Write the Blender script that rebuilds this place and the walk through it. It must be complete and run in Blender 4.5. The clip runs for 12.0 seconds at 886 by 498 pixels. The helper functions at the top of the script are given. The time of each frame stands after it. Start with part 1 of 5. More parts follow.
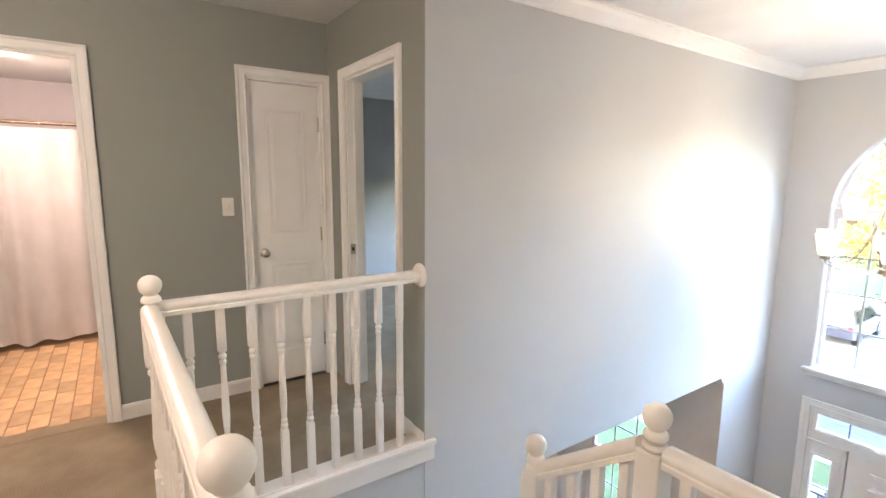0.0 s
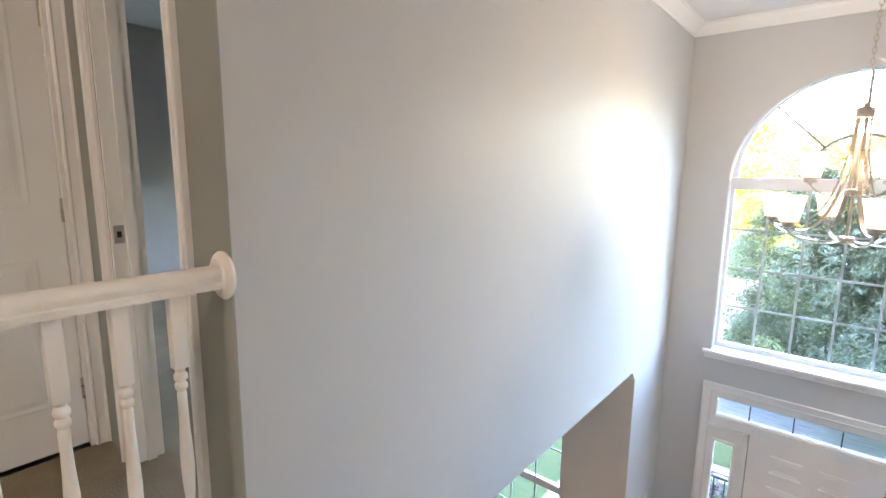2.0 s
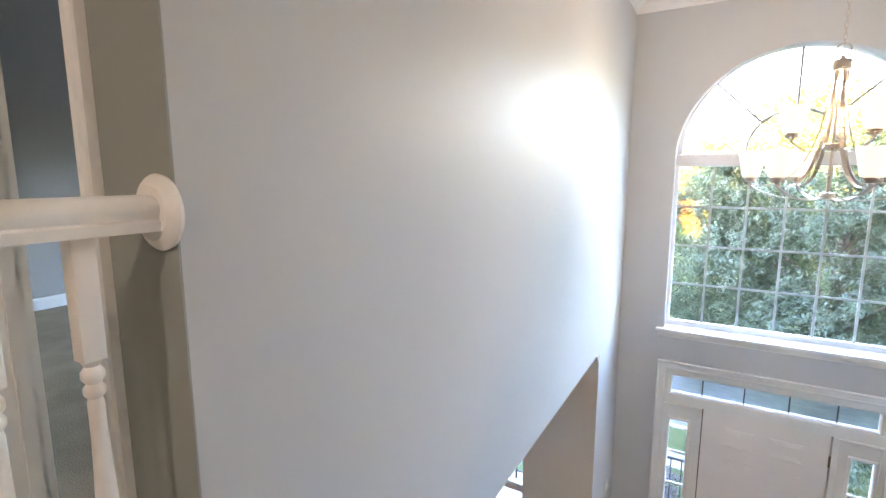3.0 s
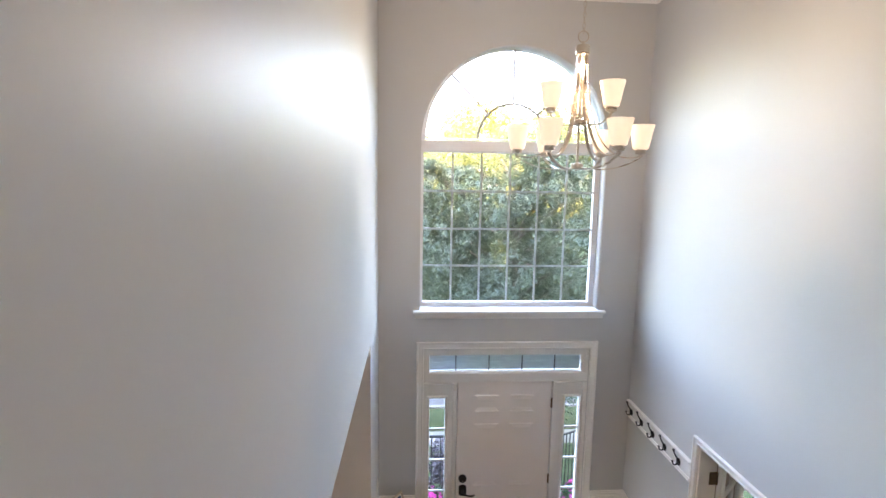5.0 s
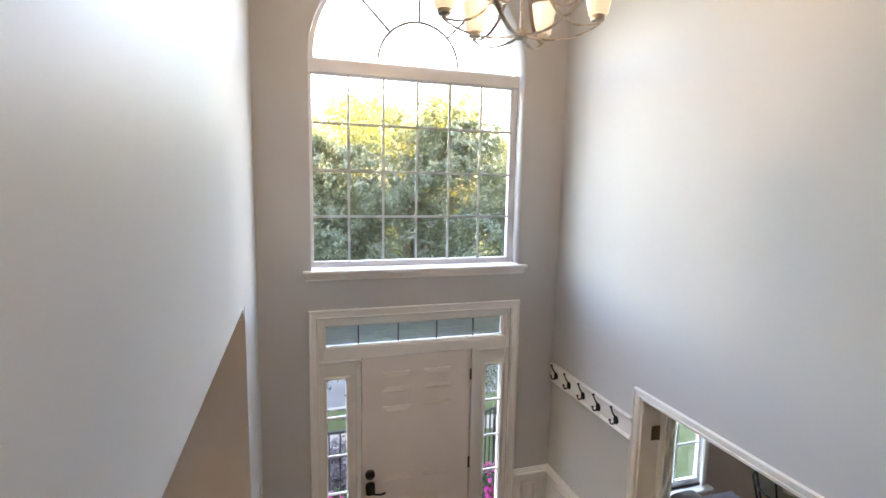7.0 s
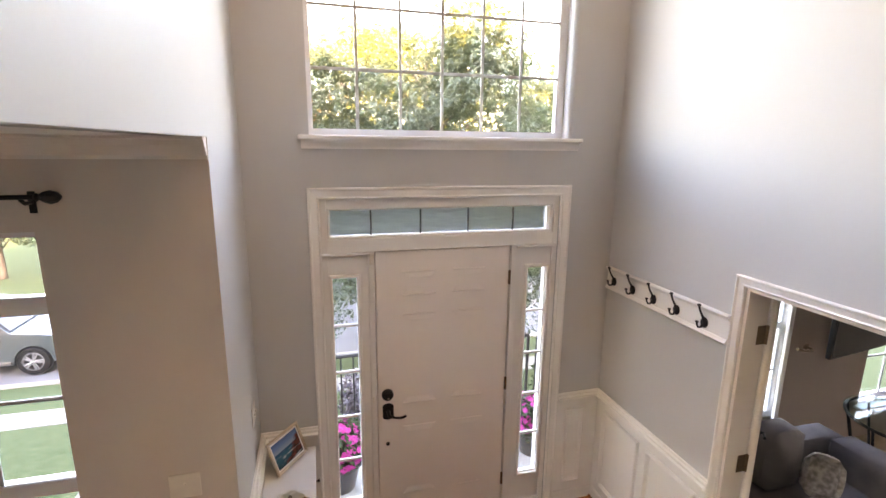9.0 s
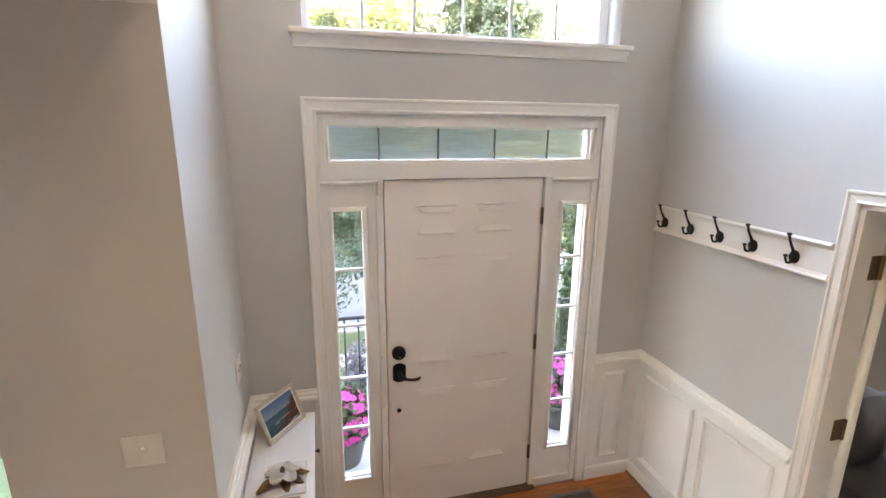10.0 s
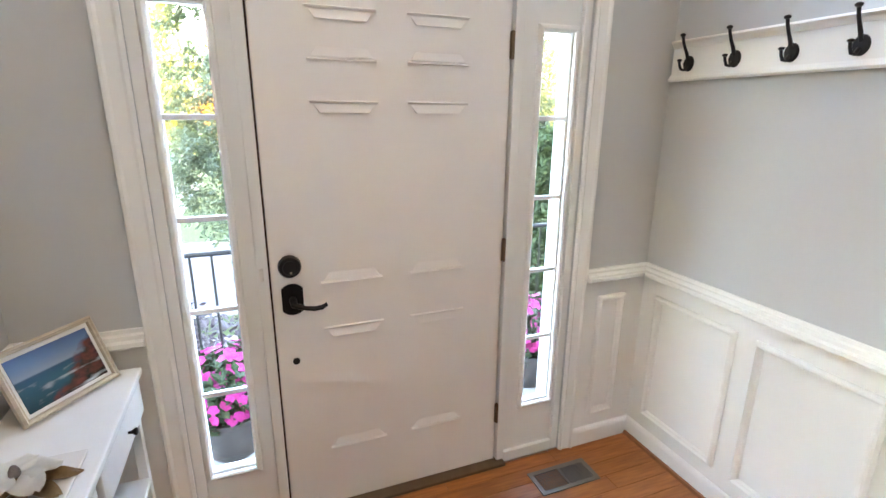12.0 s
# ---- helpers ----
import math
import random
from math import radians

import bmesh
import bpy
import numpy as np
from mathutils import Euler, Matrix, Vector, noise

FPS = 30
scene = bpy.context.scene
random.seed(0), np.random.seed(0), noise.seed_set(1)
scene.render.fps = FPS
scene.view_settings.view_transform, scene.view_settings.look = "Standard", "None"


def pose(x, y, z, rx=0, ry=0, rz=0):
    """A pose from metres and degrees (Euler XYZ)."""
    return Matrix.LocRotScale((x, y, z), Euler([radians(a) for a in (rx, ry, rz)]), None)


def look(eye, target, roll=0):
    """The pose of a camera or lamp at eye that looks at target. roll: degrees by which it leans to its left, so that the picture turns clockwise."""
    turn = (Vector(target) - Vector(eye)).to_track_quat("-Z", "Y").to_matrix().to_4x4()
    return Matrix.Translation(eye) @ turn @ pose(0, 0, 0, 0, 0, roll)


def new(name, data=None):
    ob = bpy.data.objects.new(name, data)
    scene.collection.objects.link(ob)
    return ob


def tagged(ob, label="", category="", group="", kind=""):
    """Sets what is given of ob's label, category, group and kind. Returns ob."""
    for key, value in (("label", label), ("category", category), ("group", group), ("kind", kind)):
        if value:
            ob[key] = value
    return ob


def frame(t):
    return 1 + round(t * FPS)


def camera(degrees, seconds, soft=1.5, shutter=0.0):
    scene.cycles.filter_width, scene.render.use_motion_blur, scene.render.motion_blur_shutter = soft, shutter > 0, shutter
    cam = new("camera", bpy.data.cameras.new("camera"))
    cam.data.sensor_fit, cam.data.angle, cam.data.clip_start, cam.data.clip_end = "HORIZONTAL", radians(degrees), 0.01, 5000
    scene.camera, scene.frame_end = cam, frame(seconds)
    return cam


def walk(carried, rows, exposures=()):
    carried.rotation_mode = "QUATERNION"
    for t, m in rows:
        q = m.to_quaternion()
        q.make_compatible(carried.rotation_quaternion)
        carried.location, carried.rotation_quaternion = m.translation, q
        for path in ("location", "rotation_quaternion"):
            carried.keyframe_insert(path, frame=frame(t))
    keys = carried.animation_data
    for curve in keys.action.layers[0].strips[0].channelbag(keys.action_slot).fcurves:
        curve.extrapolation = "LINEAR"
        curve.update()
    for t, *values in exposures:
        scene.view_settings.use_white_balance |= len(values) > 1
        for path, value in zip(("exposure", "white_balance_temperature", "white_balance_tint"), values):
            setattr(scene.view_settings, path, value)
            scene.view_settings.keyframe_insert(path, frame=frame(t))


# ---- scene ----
cam = camera(85.3, 12.0)
PATH = [
    (0, (2.051, -5.474, 4.584), (0.416, -4.362, 4.284), 0.4),
    (0.5, (1.824, -5.242, 4.573), (0.337, -3.942, 4.259), 0.5),
    (1, (1.63, -5.046, 4.445), (0.25, -3.635, 4.119), 0.6),
    (1.5, (1.409, -4.895, 4.365), (0.092, -3.425, 4.041), 0.6),
    (2, (1.187, -4.767, 4.355), (-0.083, -3.256, 4.027), 0.7),
    (2.5, (0.995, -4.688, 4.24), (-0.188, -3.109, 3.913), 0.7),
    (3, (0.771, -4.651, 4.135), (-0.226, -2.943, 3.834), -0.1),
    (4.8, (0.3, -4.393, 3.93), (0.323, -2.411, 3.664), 1.0),
    (5, (0.301, -4.311, 3.935), (0.43, -2.334, 3.662), 0.9),
    (5.5, (0.373, -4.15, 3.886), (0.691, -2.193, 3.627), 0.8),
    (6, (0.319, -4.003, 3.79), (0.796, -2.077, 3.54), 1.1),
    (6.5, (0.305, -3.825, 3.602), (0.841, -1.913, 3.363), 1.0),
    (7, (0.282, -3.629, 3.393), (0.861, -1.731, 3.141), 1.0),
    (7.2, (0.283, -3.548, 3.304), (0.871, -1.652, 3.059), 1.2),
    (8.8, (0.403, -3.016, 2.802), (0.911, -1.125, 2.395), 0.5),
    (9, (0.384, -2.934, 2.715), (0.896, -1.047, 2.296), 0.6),
    (9.5, (0.384, -2.717, 2.506), (0.891, -0.835, 2.059), 0.6),
    (10, (0.407, -2.499, 2.317), (0.899, -0.62, 1.837), 0.5),
    (10.5, (0.41, -2.277, 2.118), (0.917, -0.405, 1.63), 0.6),
    (11, (0.493, -2.082, 1.938), (0.996, -0.213, 1.434), 0.6),
    (11.5, (0.565, -1.89, 1.734), (1.123, -0.038, 1.224), 0.7),
    (12, (0.723, -1.676, 1.596), (1.427, 0.115, 1.051), 0.5),
]
walk(cam, [(t, look(eye, target, roll)) for t, eye, target, roll in PATH], [(0, 5.75, 6150, 22), (1, 5.5, 6200, 22), (3, 5.4, 6150, 23), (5, 4.92, 6600, 26), (7, 4.73, 7400, 28), (9, 5.05, 8200, 34), (10.5, 5.6, 7150, 23), (11, 5.68, 6950, 21), (12, 5.83, 6850, 21)])
SKY, SUN, SHADE = 0.25, 5.0, 0.03

# ---- light ----
world = bpy.data.worlds.new("sky")
scene.world = world
world.use_nodes = True
wn = world.node_tree.nodes
sky = wn.new("ShaderNodeTexSky")
sky.sky_type, sky.sun_disc = "NISHITA", False
sky.sun_elevation, sky.sun_rotation = radians(10), radians(180)
sky.dust_density, sky.air_density = 2.0, 1.0
bg = wn["Background"]
bg.inputs["Strength"].default_value = SKY
world.node_tree.links.new(sky.outputs[0], bg.inputs["Color"])


def lamp(name, kind, m, energy, color=(1, 1, 1), **kw):
    data = bpy.data.lights.new(name, kind)
    data.energy, data.color = energy, color
    for key, value in kw.items():
        if key == "size":
            data.shadow_soft_size = value
        if key == "angle":
            data.angle = radians(value)
    ob = new(name, data)
    ob.matrix_world = m
    return ob


# low evening sun from behind the house
lamp("sun", "SUN", look((0, -10, 1.763), (0, 0, 0)), SUN, (1.0, 0.68, 0.07), angle=1.0)


# ---- materials ----
def material(name, color, rough=0.5, metal=0.0, color2=None, scale=4.0, bump=0.0, bump_scale=60.0, stretch=(1, 1, 1), coat=0.0, vary=0.0, detail=6.0, emit=0.0, emit_color=None, trans=0.0, sub=0.0, spec=0.5):
    """A principled material: two colours mixed by broad noise, grain as bump, roughness that wanders a little."""
    mat = bpy.data.materials.new(name)
    mat.use_nodes = True
    nt = mat.node_tree
    n, l = nt.nodes, nt.links
    b = n["Principled BSDF"]
    b.inputs["Roughness"].default_value = rough
    b.inputs["Metallic"].default_value = metal
    b.inputs["Coat Weight"].default_value = coat
    b.inputs["Specular IOR Level"].default_value = spec
    b.inputs["Transmission Weight"].default_value = trans
    tc = n.new("ShaderNodeTexCoord")
    mp = n.new("ShaderNodeMapping")
    mp.inputs["Scale"].default_value = stretch
    l.new(tc.outputs["Object"], mp.inputs["Vector"])
    big = n.new("ShaderNodeTexNoise")
    big.inputs["Scale"].default_value, big.inputs["Detail"].default_value = scale, detail
    l.new(mp.outputs[0], big.inputs["Vector"])
    mix = n.new("ShaderNodeMix")
    mix.data_type = "RGBA"
    c2 = color2 or tuple(v * 0.93 for v in color)
    mix.inputs["A"].default_value, mix.inputs["B"].default_value = (*color, 1), (*c2, 1)
    ramp = n.new("ShaderNodeMapRange")
    ramp.inputs["From Min"].default_value, ramp.inputs["From Max"].default_value = 0.35, 0.65
    l.new(big.outputs["Fac"], ramp.inputs["Value"])
    l.new(ramp.outputs[0], mix.inputs["Factor"])
    out = mix.outputs["Result"]
    if vary:
        info = n.new("ShaderNodeObjectInfo")
        hsv = n.new("ShaderNodeHueSaturation")
        mr = n.new("ShaderNodeMapRange")
        mr.inputs["To Min"].default_value, mr.inputs["To Max"].default_value = 1 - vary, 1 + vary
        l.new(info.outputs["Random"], mr.inputs["Value"])
        l.new(mr.outputs[0], hsv.inputs["Value"])
        l.new(out, hsv.inputs["Color"])
        out = hsv.outputs[0]
    l.new(out, b.inputs["Base Color"])
    mr2 = n.new("ShaderNodeMapRange")
    mr2.inputs["To Min"].default_value, mr2.inputs["To Max"].default_value = max(rough - 0.025, 0.02), min(rough + 0.025, 1)
    l.new(big.outputs["Fac"], mr2.inputs["Value"])
    l.new(mr2.outputs[0], b.inputs["Roughness"])
    if bump:
        fine = n.new("ShaderNodeTexNoise")
        fine.inputs["Scale"].default_value, fine.inputs["Detail"].default_value = bump_scale, 5.0
        l.new(mp.outputs[0], fine.inputs["Vector"])
        bp = n.new("ShaderNodeBump")
        bp.inputs["Strength"].default_value, bp.inputs["Distance"].default_value = bump, 0.01
        l.new(fine.outputs["Fac"], bp.inputs["Height"])
        l.new(bp.outputs[0], b.inputs["Normal"])
    if emit:
        b.inputs["Emission Color"].default_value = (*(emit_color or color), 1)
        b.inputs["Emission Strength"].default_value = emit
    if sub:
        b.inputs["Subsurface Weight"].default_value = sub
        b.inputs["Subsurface Radius"].default_value = (0.02, 0.02, 0.02)
    return mat


def glass_material(name, tint=(1, 1, 1), rough=0.0):
    """Thin pane: clear, with a weak mirror on it."""
    mat = bpy.data.materials.new(name)
    mat.use_nodes = True
    n, l = mat.node_tree.nodes, mat.node_tree.links
    n.remove(n["Principled BSDF"])
    tr, gl, mx = n.new("ShaderNodeBsdfTransparent"), n.new("ShaderNodeBsdfGlossy"), n.new("ShaderNodeMixShader")
    lw, pw, mr = n.new("ShaderNodeLayerWeight"), n.new("ShaderNodeMath"), n.new("ShaderNodeMapRange")
    tr.inputs["Color"].default_value = (*tint, 1)
    gl.inputs["Roughness"].default_value = rough
    lw.inputs["Blend"].default_value = 0.5
    pw.operation, pw.inputs[1].default_value = "POWER", 5.0
    mr.inputs["To Min"].default_value, mr.inputs["To Max"].default_value = 0.03, 0.8
    l.new(lw.outputs["Facing"], pw.inputs[0])
    l.new(pw.outputs[0], mr.inputs["Value"])
    l.new(mr.outputs[0], mx.inputs[0])
    l.new(tr.outputs[0], mx.inputs[1])
    l.new(gl.outputs[0], mx.inputs[2])
    l.new(mx.outputs[0], n["Material Output"].inputs["Surface"])
    return mat


M_WALL = material("wall_paint_pale_grey", (0.545, 0.55, 0.545), 0.44, color2=(0.532, 0.537, 0.532), scale=1.2, detail=2.0, spec=0.16, bump=0.02, bump_scale=3.0)
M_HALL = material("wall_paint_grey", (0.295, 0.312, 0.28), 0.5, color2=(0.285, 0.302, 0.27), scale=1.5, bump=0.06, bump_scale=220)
M_DINING = material("wall_paint_warm_grey", (0.66, 0.61, 0.56), 0.55, scale=1.5, bump=0.06, bump_scale=220)
M_BLUE = material("wall_paint_blue_grey", (0.42, 0.395, 0.375), 0.55, scale=1.5, bump=0.06, bump_scale=220)
M_DEN = material("wall_paint_taupe", (0.44, 0.34, 0.27), 0.55, scale=1.5, bump=0.06, bump_scale=220)
M_CEIL = material("ceiling_paint_white", (0.80, 0.80, 0.78), 0.8, scale=2.0, bump=0.08, bump_scale=150)
M_TRIM = material("trim_paint_white", (0.84, 0.83, 0.80), 0.36, color2=(0.81, 0.80, 0.76), scale=3.0, bump=0.03, bump_scale=90)
M_RAIL = material("rail_paint_white", (0.80, 0.77, 0.71), 0.34, color2=(0.77, 0.735, 0.67), scale=9.0, bump=0.05, bump_scale=70)
M_DOOR = material("door_paint_offwhite", (0.88, 0.835, 0.79), 0.36, color2=(0.855, 0.81, 0.765), scale=3.0, bump=0.05, bump_scale=130)
M_VINYL = material("window_vinyl_white", (0.80, 0.81, 0.82), 0.35, scale=5.0)
# greyer than the vinyl: the bars' backlit shade is put into the colour
M_GRILLE = material("window_grille_backlit", (0.46, 0.49, 0.48), 0.4, scale=10)
M_GLASS = glass_material("window_glass")
M_CARPET = material("carpet_beige", (0.34, 0.272, 0.185), 0.95, color2=(0.265, 0.21, 0.14), scale=5.0, bump=1.0, bump_scale=140, spec=0.1)
M_WOOD = material("oak_floor", (0.42, 0.145, 0.034), 0.40, color2=(0.28, 0.092, 0.022), scale=3.0, stretch=(2, 22, 2), bump=0.12, bump_scale=20, vary=0.16)
M_GAP = material("floor_joint_dark", (0.07, 0.03, 0.015), 0.7)
M_BLACK = material("black_metal", (0.02, 0.02, 0.021), 0.42, 0.6, scale=20)
M_BRONZE = material("hinge_bronze", (0.20, 0.14, 0.09), 0.42, 0.9, scale=30)
M_NICKEL = material("brushed_nickel", (0.52, 0.47, 0.40), 0.28, 1.0, scale=8, stretch=(1, 1, 8), bump=0.05, bump_scale=200)
M_SHADE = material("lamp_glass_frosted", (0.62, 0.52, 0.38), 0.45, emit=SHADE, emit_color=(1.0, 0.83, 0.56))
M_PLATE = material("switch_plastic", (0.80, 0.77, 0.70), 0.35, scale=20)


# ---- mesh helpers ----
def finish(bm, name, mat, smooth=False):
    me = bpy.data.meshes.new(name)
    bmesh.ops.recalc_face_normals(bm, faces=bm.faces)
    bm.to_mesh(me)
    bm.free()
    me.materials.append(mat)
    if smooth:
        me.polygons.foreach_set("use_smooth", [True] * len(me.polygons))
        me.set_sharp_from_angle(angle=radians(38))
    return me


def part(name, bm, mat, parent=None, label="", smooth=False, at=None):
    """Links a bmesh as one mesh object, under a thing or a part."""
    ob = new(name, finish(bm, name, mat, smooth))
    if parent:
        ob.parent = parent
    if at:
        ob.matrix_basis = at
    return tagged(ob, label)


def thing(name, label, category, group="", m=None):
    ob = new(name)
    if m:
        ob.matrix_basis = m
    return tagged(ob, label, category, group)


def structure(name, bm, mat, label, category, smooth=False):
    return tagged(part(name, bm, mat, None, label, smooth), "", category, "", "structure")


def box(bm, x0, x1, y0, y1, z0, z1, bevel=0.0):
    made = bmesh.ops.create_cube(bm, size=1.0)["verts"]
    for v in made:
        v.co = Vector((x0 + (v.co.x + 0.5) * (x1 - x0), y0 + (v.co.y + 0.5) * (y1 - y0), z0 + (v.co.z + 0.5) * (z1 - z0)))
    if bevel:
        edges = {e for v in made for e in v.link_edges}
        bmesh.ops.bevel(bm, geom=list(edges), offset=bevel, segments=2, affect="EDGES", profile=0.5)
    return made


def cube(x0, x1, y0, y1, z0, z1, bevel=0.0):
    bm = bmesh.new()
    box(bm, x0, x1, y0, y1, z0, z1, bevel)
    return bm


def lathe(bm, profile, m=None, n=20, closed=True):
    """Turned solid round z from (radius, height) pairs."""
    m = m or Matrix()
    rings = []
    for r, z in profile:
        rings.append([bm.verts.new(m @ Vector((r * math.cos(2 * math.pi * i / n), r * math.sin(2 * math.pi * i / n), z))) for i in range(n)])
    for a, b in zip(rings, rings[1:]):
        for i in range(n):
            bm.faces.new((a[i], a[(i + 1) % n], b[(i + 1) % n], b[i]))
    if closed:
        bm.faces.new(rings[0])
        bm.faces.new(rings[-1])
    return bm


def tube(bm, pts, r, n=8, flat=1.0, caps=True):
    """Round or flattened bar along a path; r may be one radius or one for each point."""
    pts = [Vector(p) for p in pts]
    rs = r if isinstance(r, (list, tuple)) else [r] * len(pts)
    rings, side = [], None
    for i, p in enumerate(pts):
        t = (pts[min(i + 1, len(pts) - 1)] - pts[max(i - 1, 0)]).normalized()
        if side is None:
            side = t.orthogonal().normalized() if abs(t.z) > 0.98 else t.cross(Vector((0, 0, 1))).normalized()
        side = (side - t * side.dot(t)).normalized()
        up = t.cross(side)
        rings.append([bm.verts.new(p + (side * math.cos(2 * math.pi * k / n) * flat + up * math.sin(2 * math.pi * k / n)) * rs[i]) for k in range(n)])
    for a, b in zip(rings, rings[1:]):
        for k in range(n):
            bm.faces.new((a[k], a[(k + 1) % n], b[(k + 1) % n], b[k]))
    if caps:
        bm.faces.new(rings[0])
        bm.faces.new(rings[-1])
    return bm


def sweep(bm, profile, path, normal, closed=False):
    """Moulding: a closed profile of (outwards, proud) pairs along a flat path; outwards is to the path's right, seen against the normal."""
    nrm = Vector(normal).normalized()
    pts = [Vector(p) for p in path]
    n = len(pts)
    rings = []
    for i, p in enumerate(pts):
        a = (pts[i] - pts[i - 1]).normalized() if i or closed else None
        b = (pts[(i + 1) % n] - p).normalized() if i < n - 1 or closed else None
        a, b = a or b, b or a
        sa, sb = a.cross(nrm), b.cross(nrm)
        s = sa + sb
        s = s / max(s.dot(sa), 1e-6)
        rings.append([bm.verts.new(p + s * u + nrm * v) for u, v in profile])
    k = len(profile)
    pairs = list(zip(rings, rings[1:])) + ([(rings[-1], rings[0])] if closed else [])
    for a, b in pairs:
        for j in range(k):
            bm.faces.new((a[j], a[(j + 1) % k], b[(j + 1) % k], b[j]))
    if not closed:
        bm.faces.new(rings[0])
        bm.faces.new(rings[-1])
    return bm


def plate_mesh(name, loops, thick, m, mat):
    """A flat slab with holes: loops of (u, v), the first the outline, extruded from 0 to thick."""
    cu = bpy.data.curves.new(name, "CURVE")
    cu.dimensions, cu.fill_mode, cu.extrude = "2D", "BOTH", thick / 2
    for loop in loops:
        sp = cu.splines.new("POLY")
        sp.points.add(len(loop) - 1)
        for p, (u, v) in zip(sp.points, loop):
            p.co = (u, v, 0, 1)
        sp.use_cyclic_u = True
    tmp = bpy.data.objects.new(name, cu)
    scene.collection.objects.link(tmp)
    dg = bpy.context.evaluated_depsgraph_get()
    me = bpy.data.meshes.new_from_object(tmp.evaluated_get(dg))
    bpy.data.objects.remove(tmp)
    me.transform(m @ Matrix.Translation((0, 0, thick / 2)))
    bm = bmesh.new()
    bm.from_mesh(me)
    bpy.data.meshes.remove(me)
    bmesh.ops.remove_doubles(bm, verts=bm.verts, dist=1e-5)
    return bm


def rect(u0, u1, v0, v1):
    return [(u0, v0), (u1, v0), (u1, v1), (u0, v1)]


# planes: (u, v, depth) -> world
IN_XZ = Matrix(((1, 0, 0, 0), (0, 0, 1, 0), (0, 1, 0, 0), (0, 0, 0, 1)))      # u = x, v = z, depth = y
IN_YZ = Matrix(((0, 0, 1, 0), (1, 0, 0, 0), (0, 1, 0, 0), (0, 0, 0, 1)))      # u = y, v = z, depth = x
IN_XY = Matrix()


def wall(name, loops, thick, plane, at, mat, label):
    shift = Matrix.Translation({"y": (0, at, 0), "x": (at, 0, 0), "z": (0, 0, at)}[plane])
    base = {"y": IN_XZ, "x": IN_YZ, "z": IN_XY}[plane]
    return structure(name, plate_mesh(name, loops, thick, shift @ base, mat), mat, label, "ceiling" if "ceiling" in name else "floor" if "floor" in name else "wall")


# ---- the house in numbers ----
W = 2.42                     # foyer width
UP, TOP = 3.12, 5.60         # upper floor, high ceiling
LOW = 2.74                   # ceiling of the rooms below
MID, LAND = UP - 0.1835, UP - 3 * 0.1835   # platform one step down, landing
CX = 1.215                   # middle of window and door unit
WX0, WX1, WZ0, SPRING = 0.375, 2.055, 2.79, 4.285
RAD = (WX1 - WX0) / 2
BACK = -8.2

arch = [(WX0, WZ0 - 0.044), (WX1, WZ0 - 0.044)] + [(CX + RAD * math.cos(a), SPRING + RAD * math.sin(a)) for a in [math.pi * i / 40 for i in range(41)]]
wall("wall_front", [rect(-0.12, W + 0.12, -1.6, TOP + 0.2), rect(0.42, 2.0, 0.0, 2.395), arch], 0.22, "y", 0, M_WALL, "pale grey painted entrance wall with arched window above the door")
wall("wall_left", [[(-4.19, LOW), (-0.864, LOW), (-0.864, -0.3), (0, -0.3), (0, TOP + 0.2), (-4.19, TOP + 0.2)]], 0.12, "x", -0.12, M_WALL, "tall pale grey wall with wide opening to dining room")
wall("wall_right", [rect(BACK, 0, -0.3, TOP + 0.2), rect(-2.75, -1.135, 0.0, 2.055)], 0.14, "x", W, M_WALL, "tall pale grey wall with doorway to den")
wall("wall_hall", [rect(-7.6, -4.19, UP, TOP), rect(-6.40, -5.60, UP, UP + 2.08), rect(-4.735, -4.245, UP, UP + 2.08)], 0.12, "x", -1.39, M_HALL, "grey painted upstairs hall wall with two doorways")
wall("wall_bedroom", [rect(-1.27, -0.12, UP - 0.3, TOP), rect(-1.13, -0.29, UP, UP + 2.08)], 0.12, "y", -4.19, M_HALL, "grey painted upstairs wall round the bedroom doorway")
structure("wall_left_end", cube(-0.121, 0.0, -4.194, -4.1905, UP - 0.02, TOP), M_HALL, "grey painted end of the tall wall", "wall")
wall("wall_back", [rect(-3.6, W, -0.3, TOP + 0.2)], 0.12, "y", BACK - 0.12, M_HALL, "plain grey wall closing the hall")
wall("ceiling_high", [rect(-4.0, W, BACK, 0)], 0.1, "z", TOP, M_CEIL, "white painted high ceiling")
structure("floor_upper", cube(-1.27, W, BACK, -5.37, UP - 0.3, UP), M_CARPET, "beige carpet of the upstairs landing", "floor")
structure("floor_hall", cube(-1.27, -0.06, -5.366, -4.19, UP - 0.3, UP), M_CARPET, "beige carpet in the upstairs hall", "floor")

# ---- stairs ----
RISE, TREAD = 0.1835, 0.21
structure("stair_platform", cube(1.41, W, -5.366, -4.25, MID - 0.3, MID), M_CARPET, "carpeted platform one step below the landing", "stairs")
structure("stair_step", cube(1.16, 1.41, -5.366, -4.25, MID - RISE - 0.3, MID - RISE), M_CARPET, "carpeted stair step", "stairs")
structure("stair_landing", cube(0, 1.16, -5.366, -4.25, LAND - 0.3, LAND), M_CARPET, "carpeted stair landing", "stairs")
for i in range(13):
    top = LAND - (i + 1) * RISE
    y0 = -4.25 + i * TREAD
    structure("stair_step", cube(0.0, 0.93, y0, y0 + TREAD + 0.02, top - 0.25 if top > 0.3 else 0, top, 0.008), M_CARPET, "carpeted stair step", "stairs")
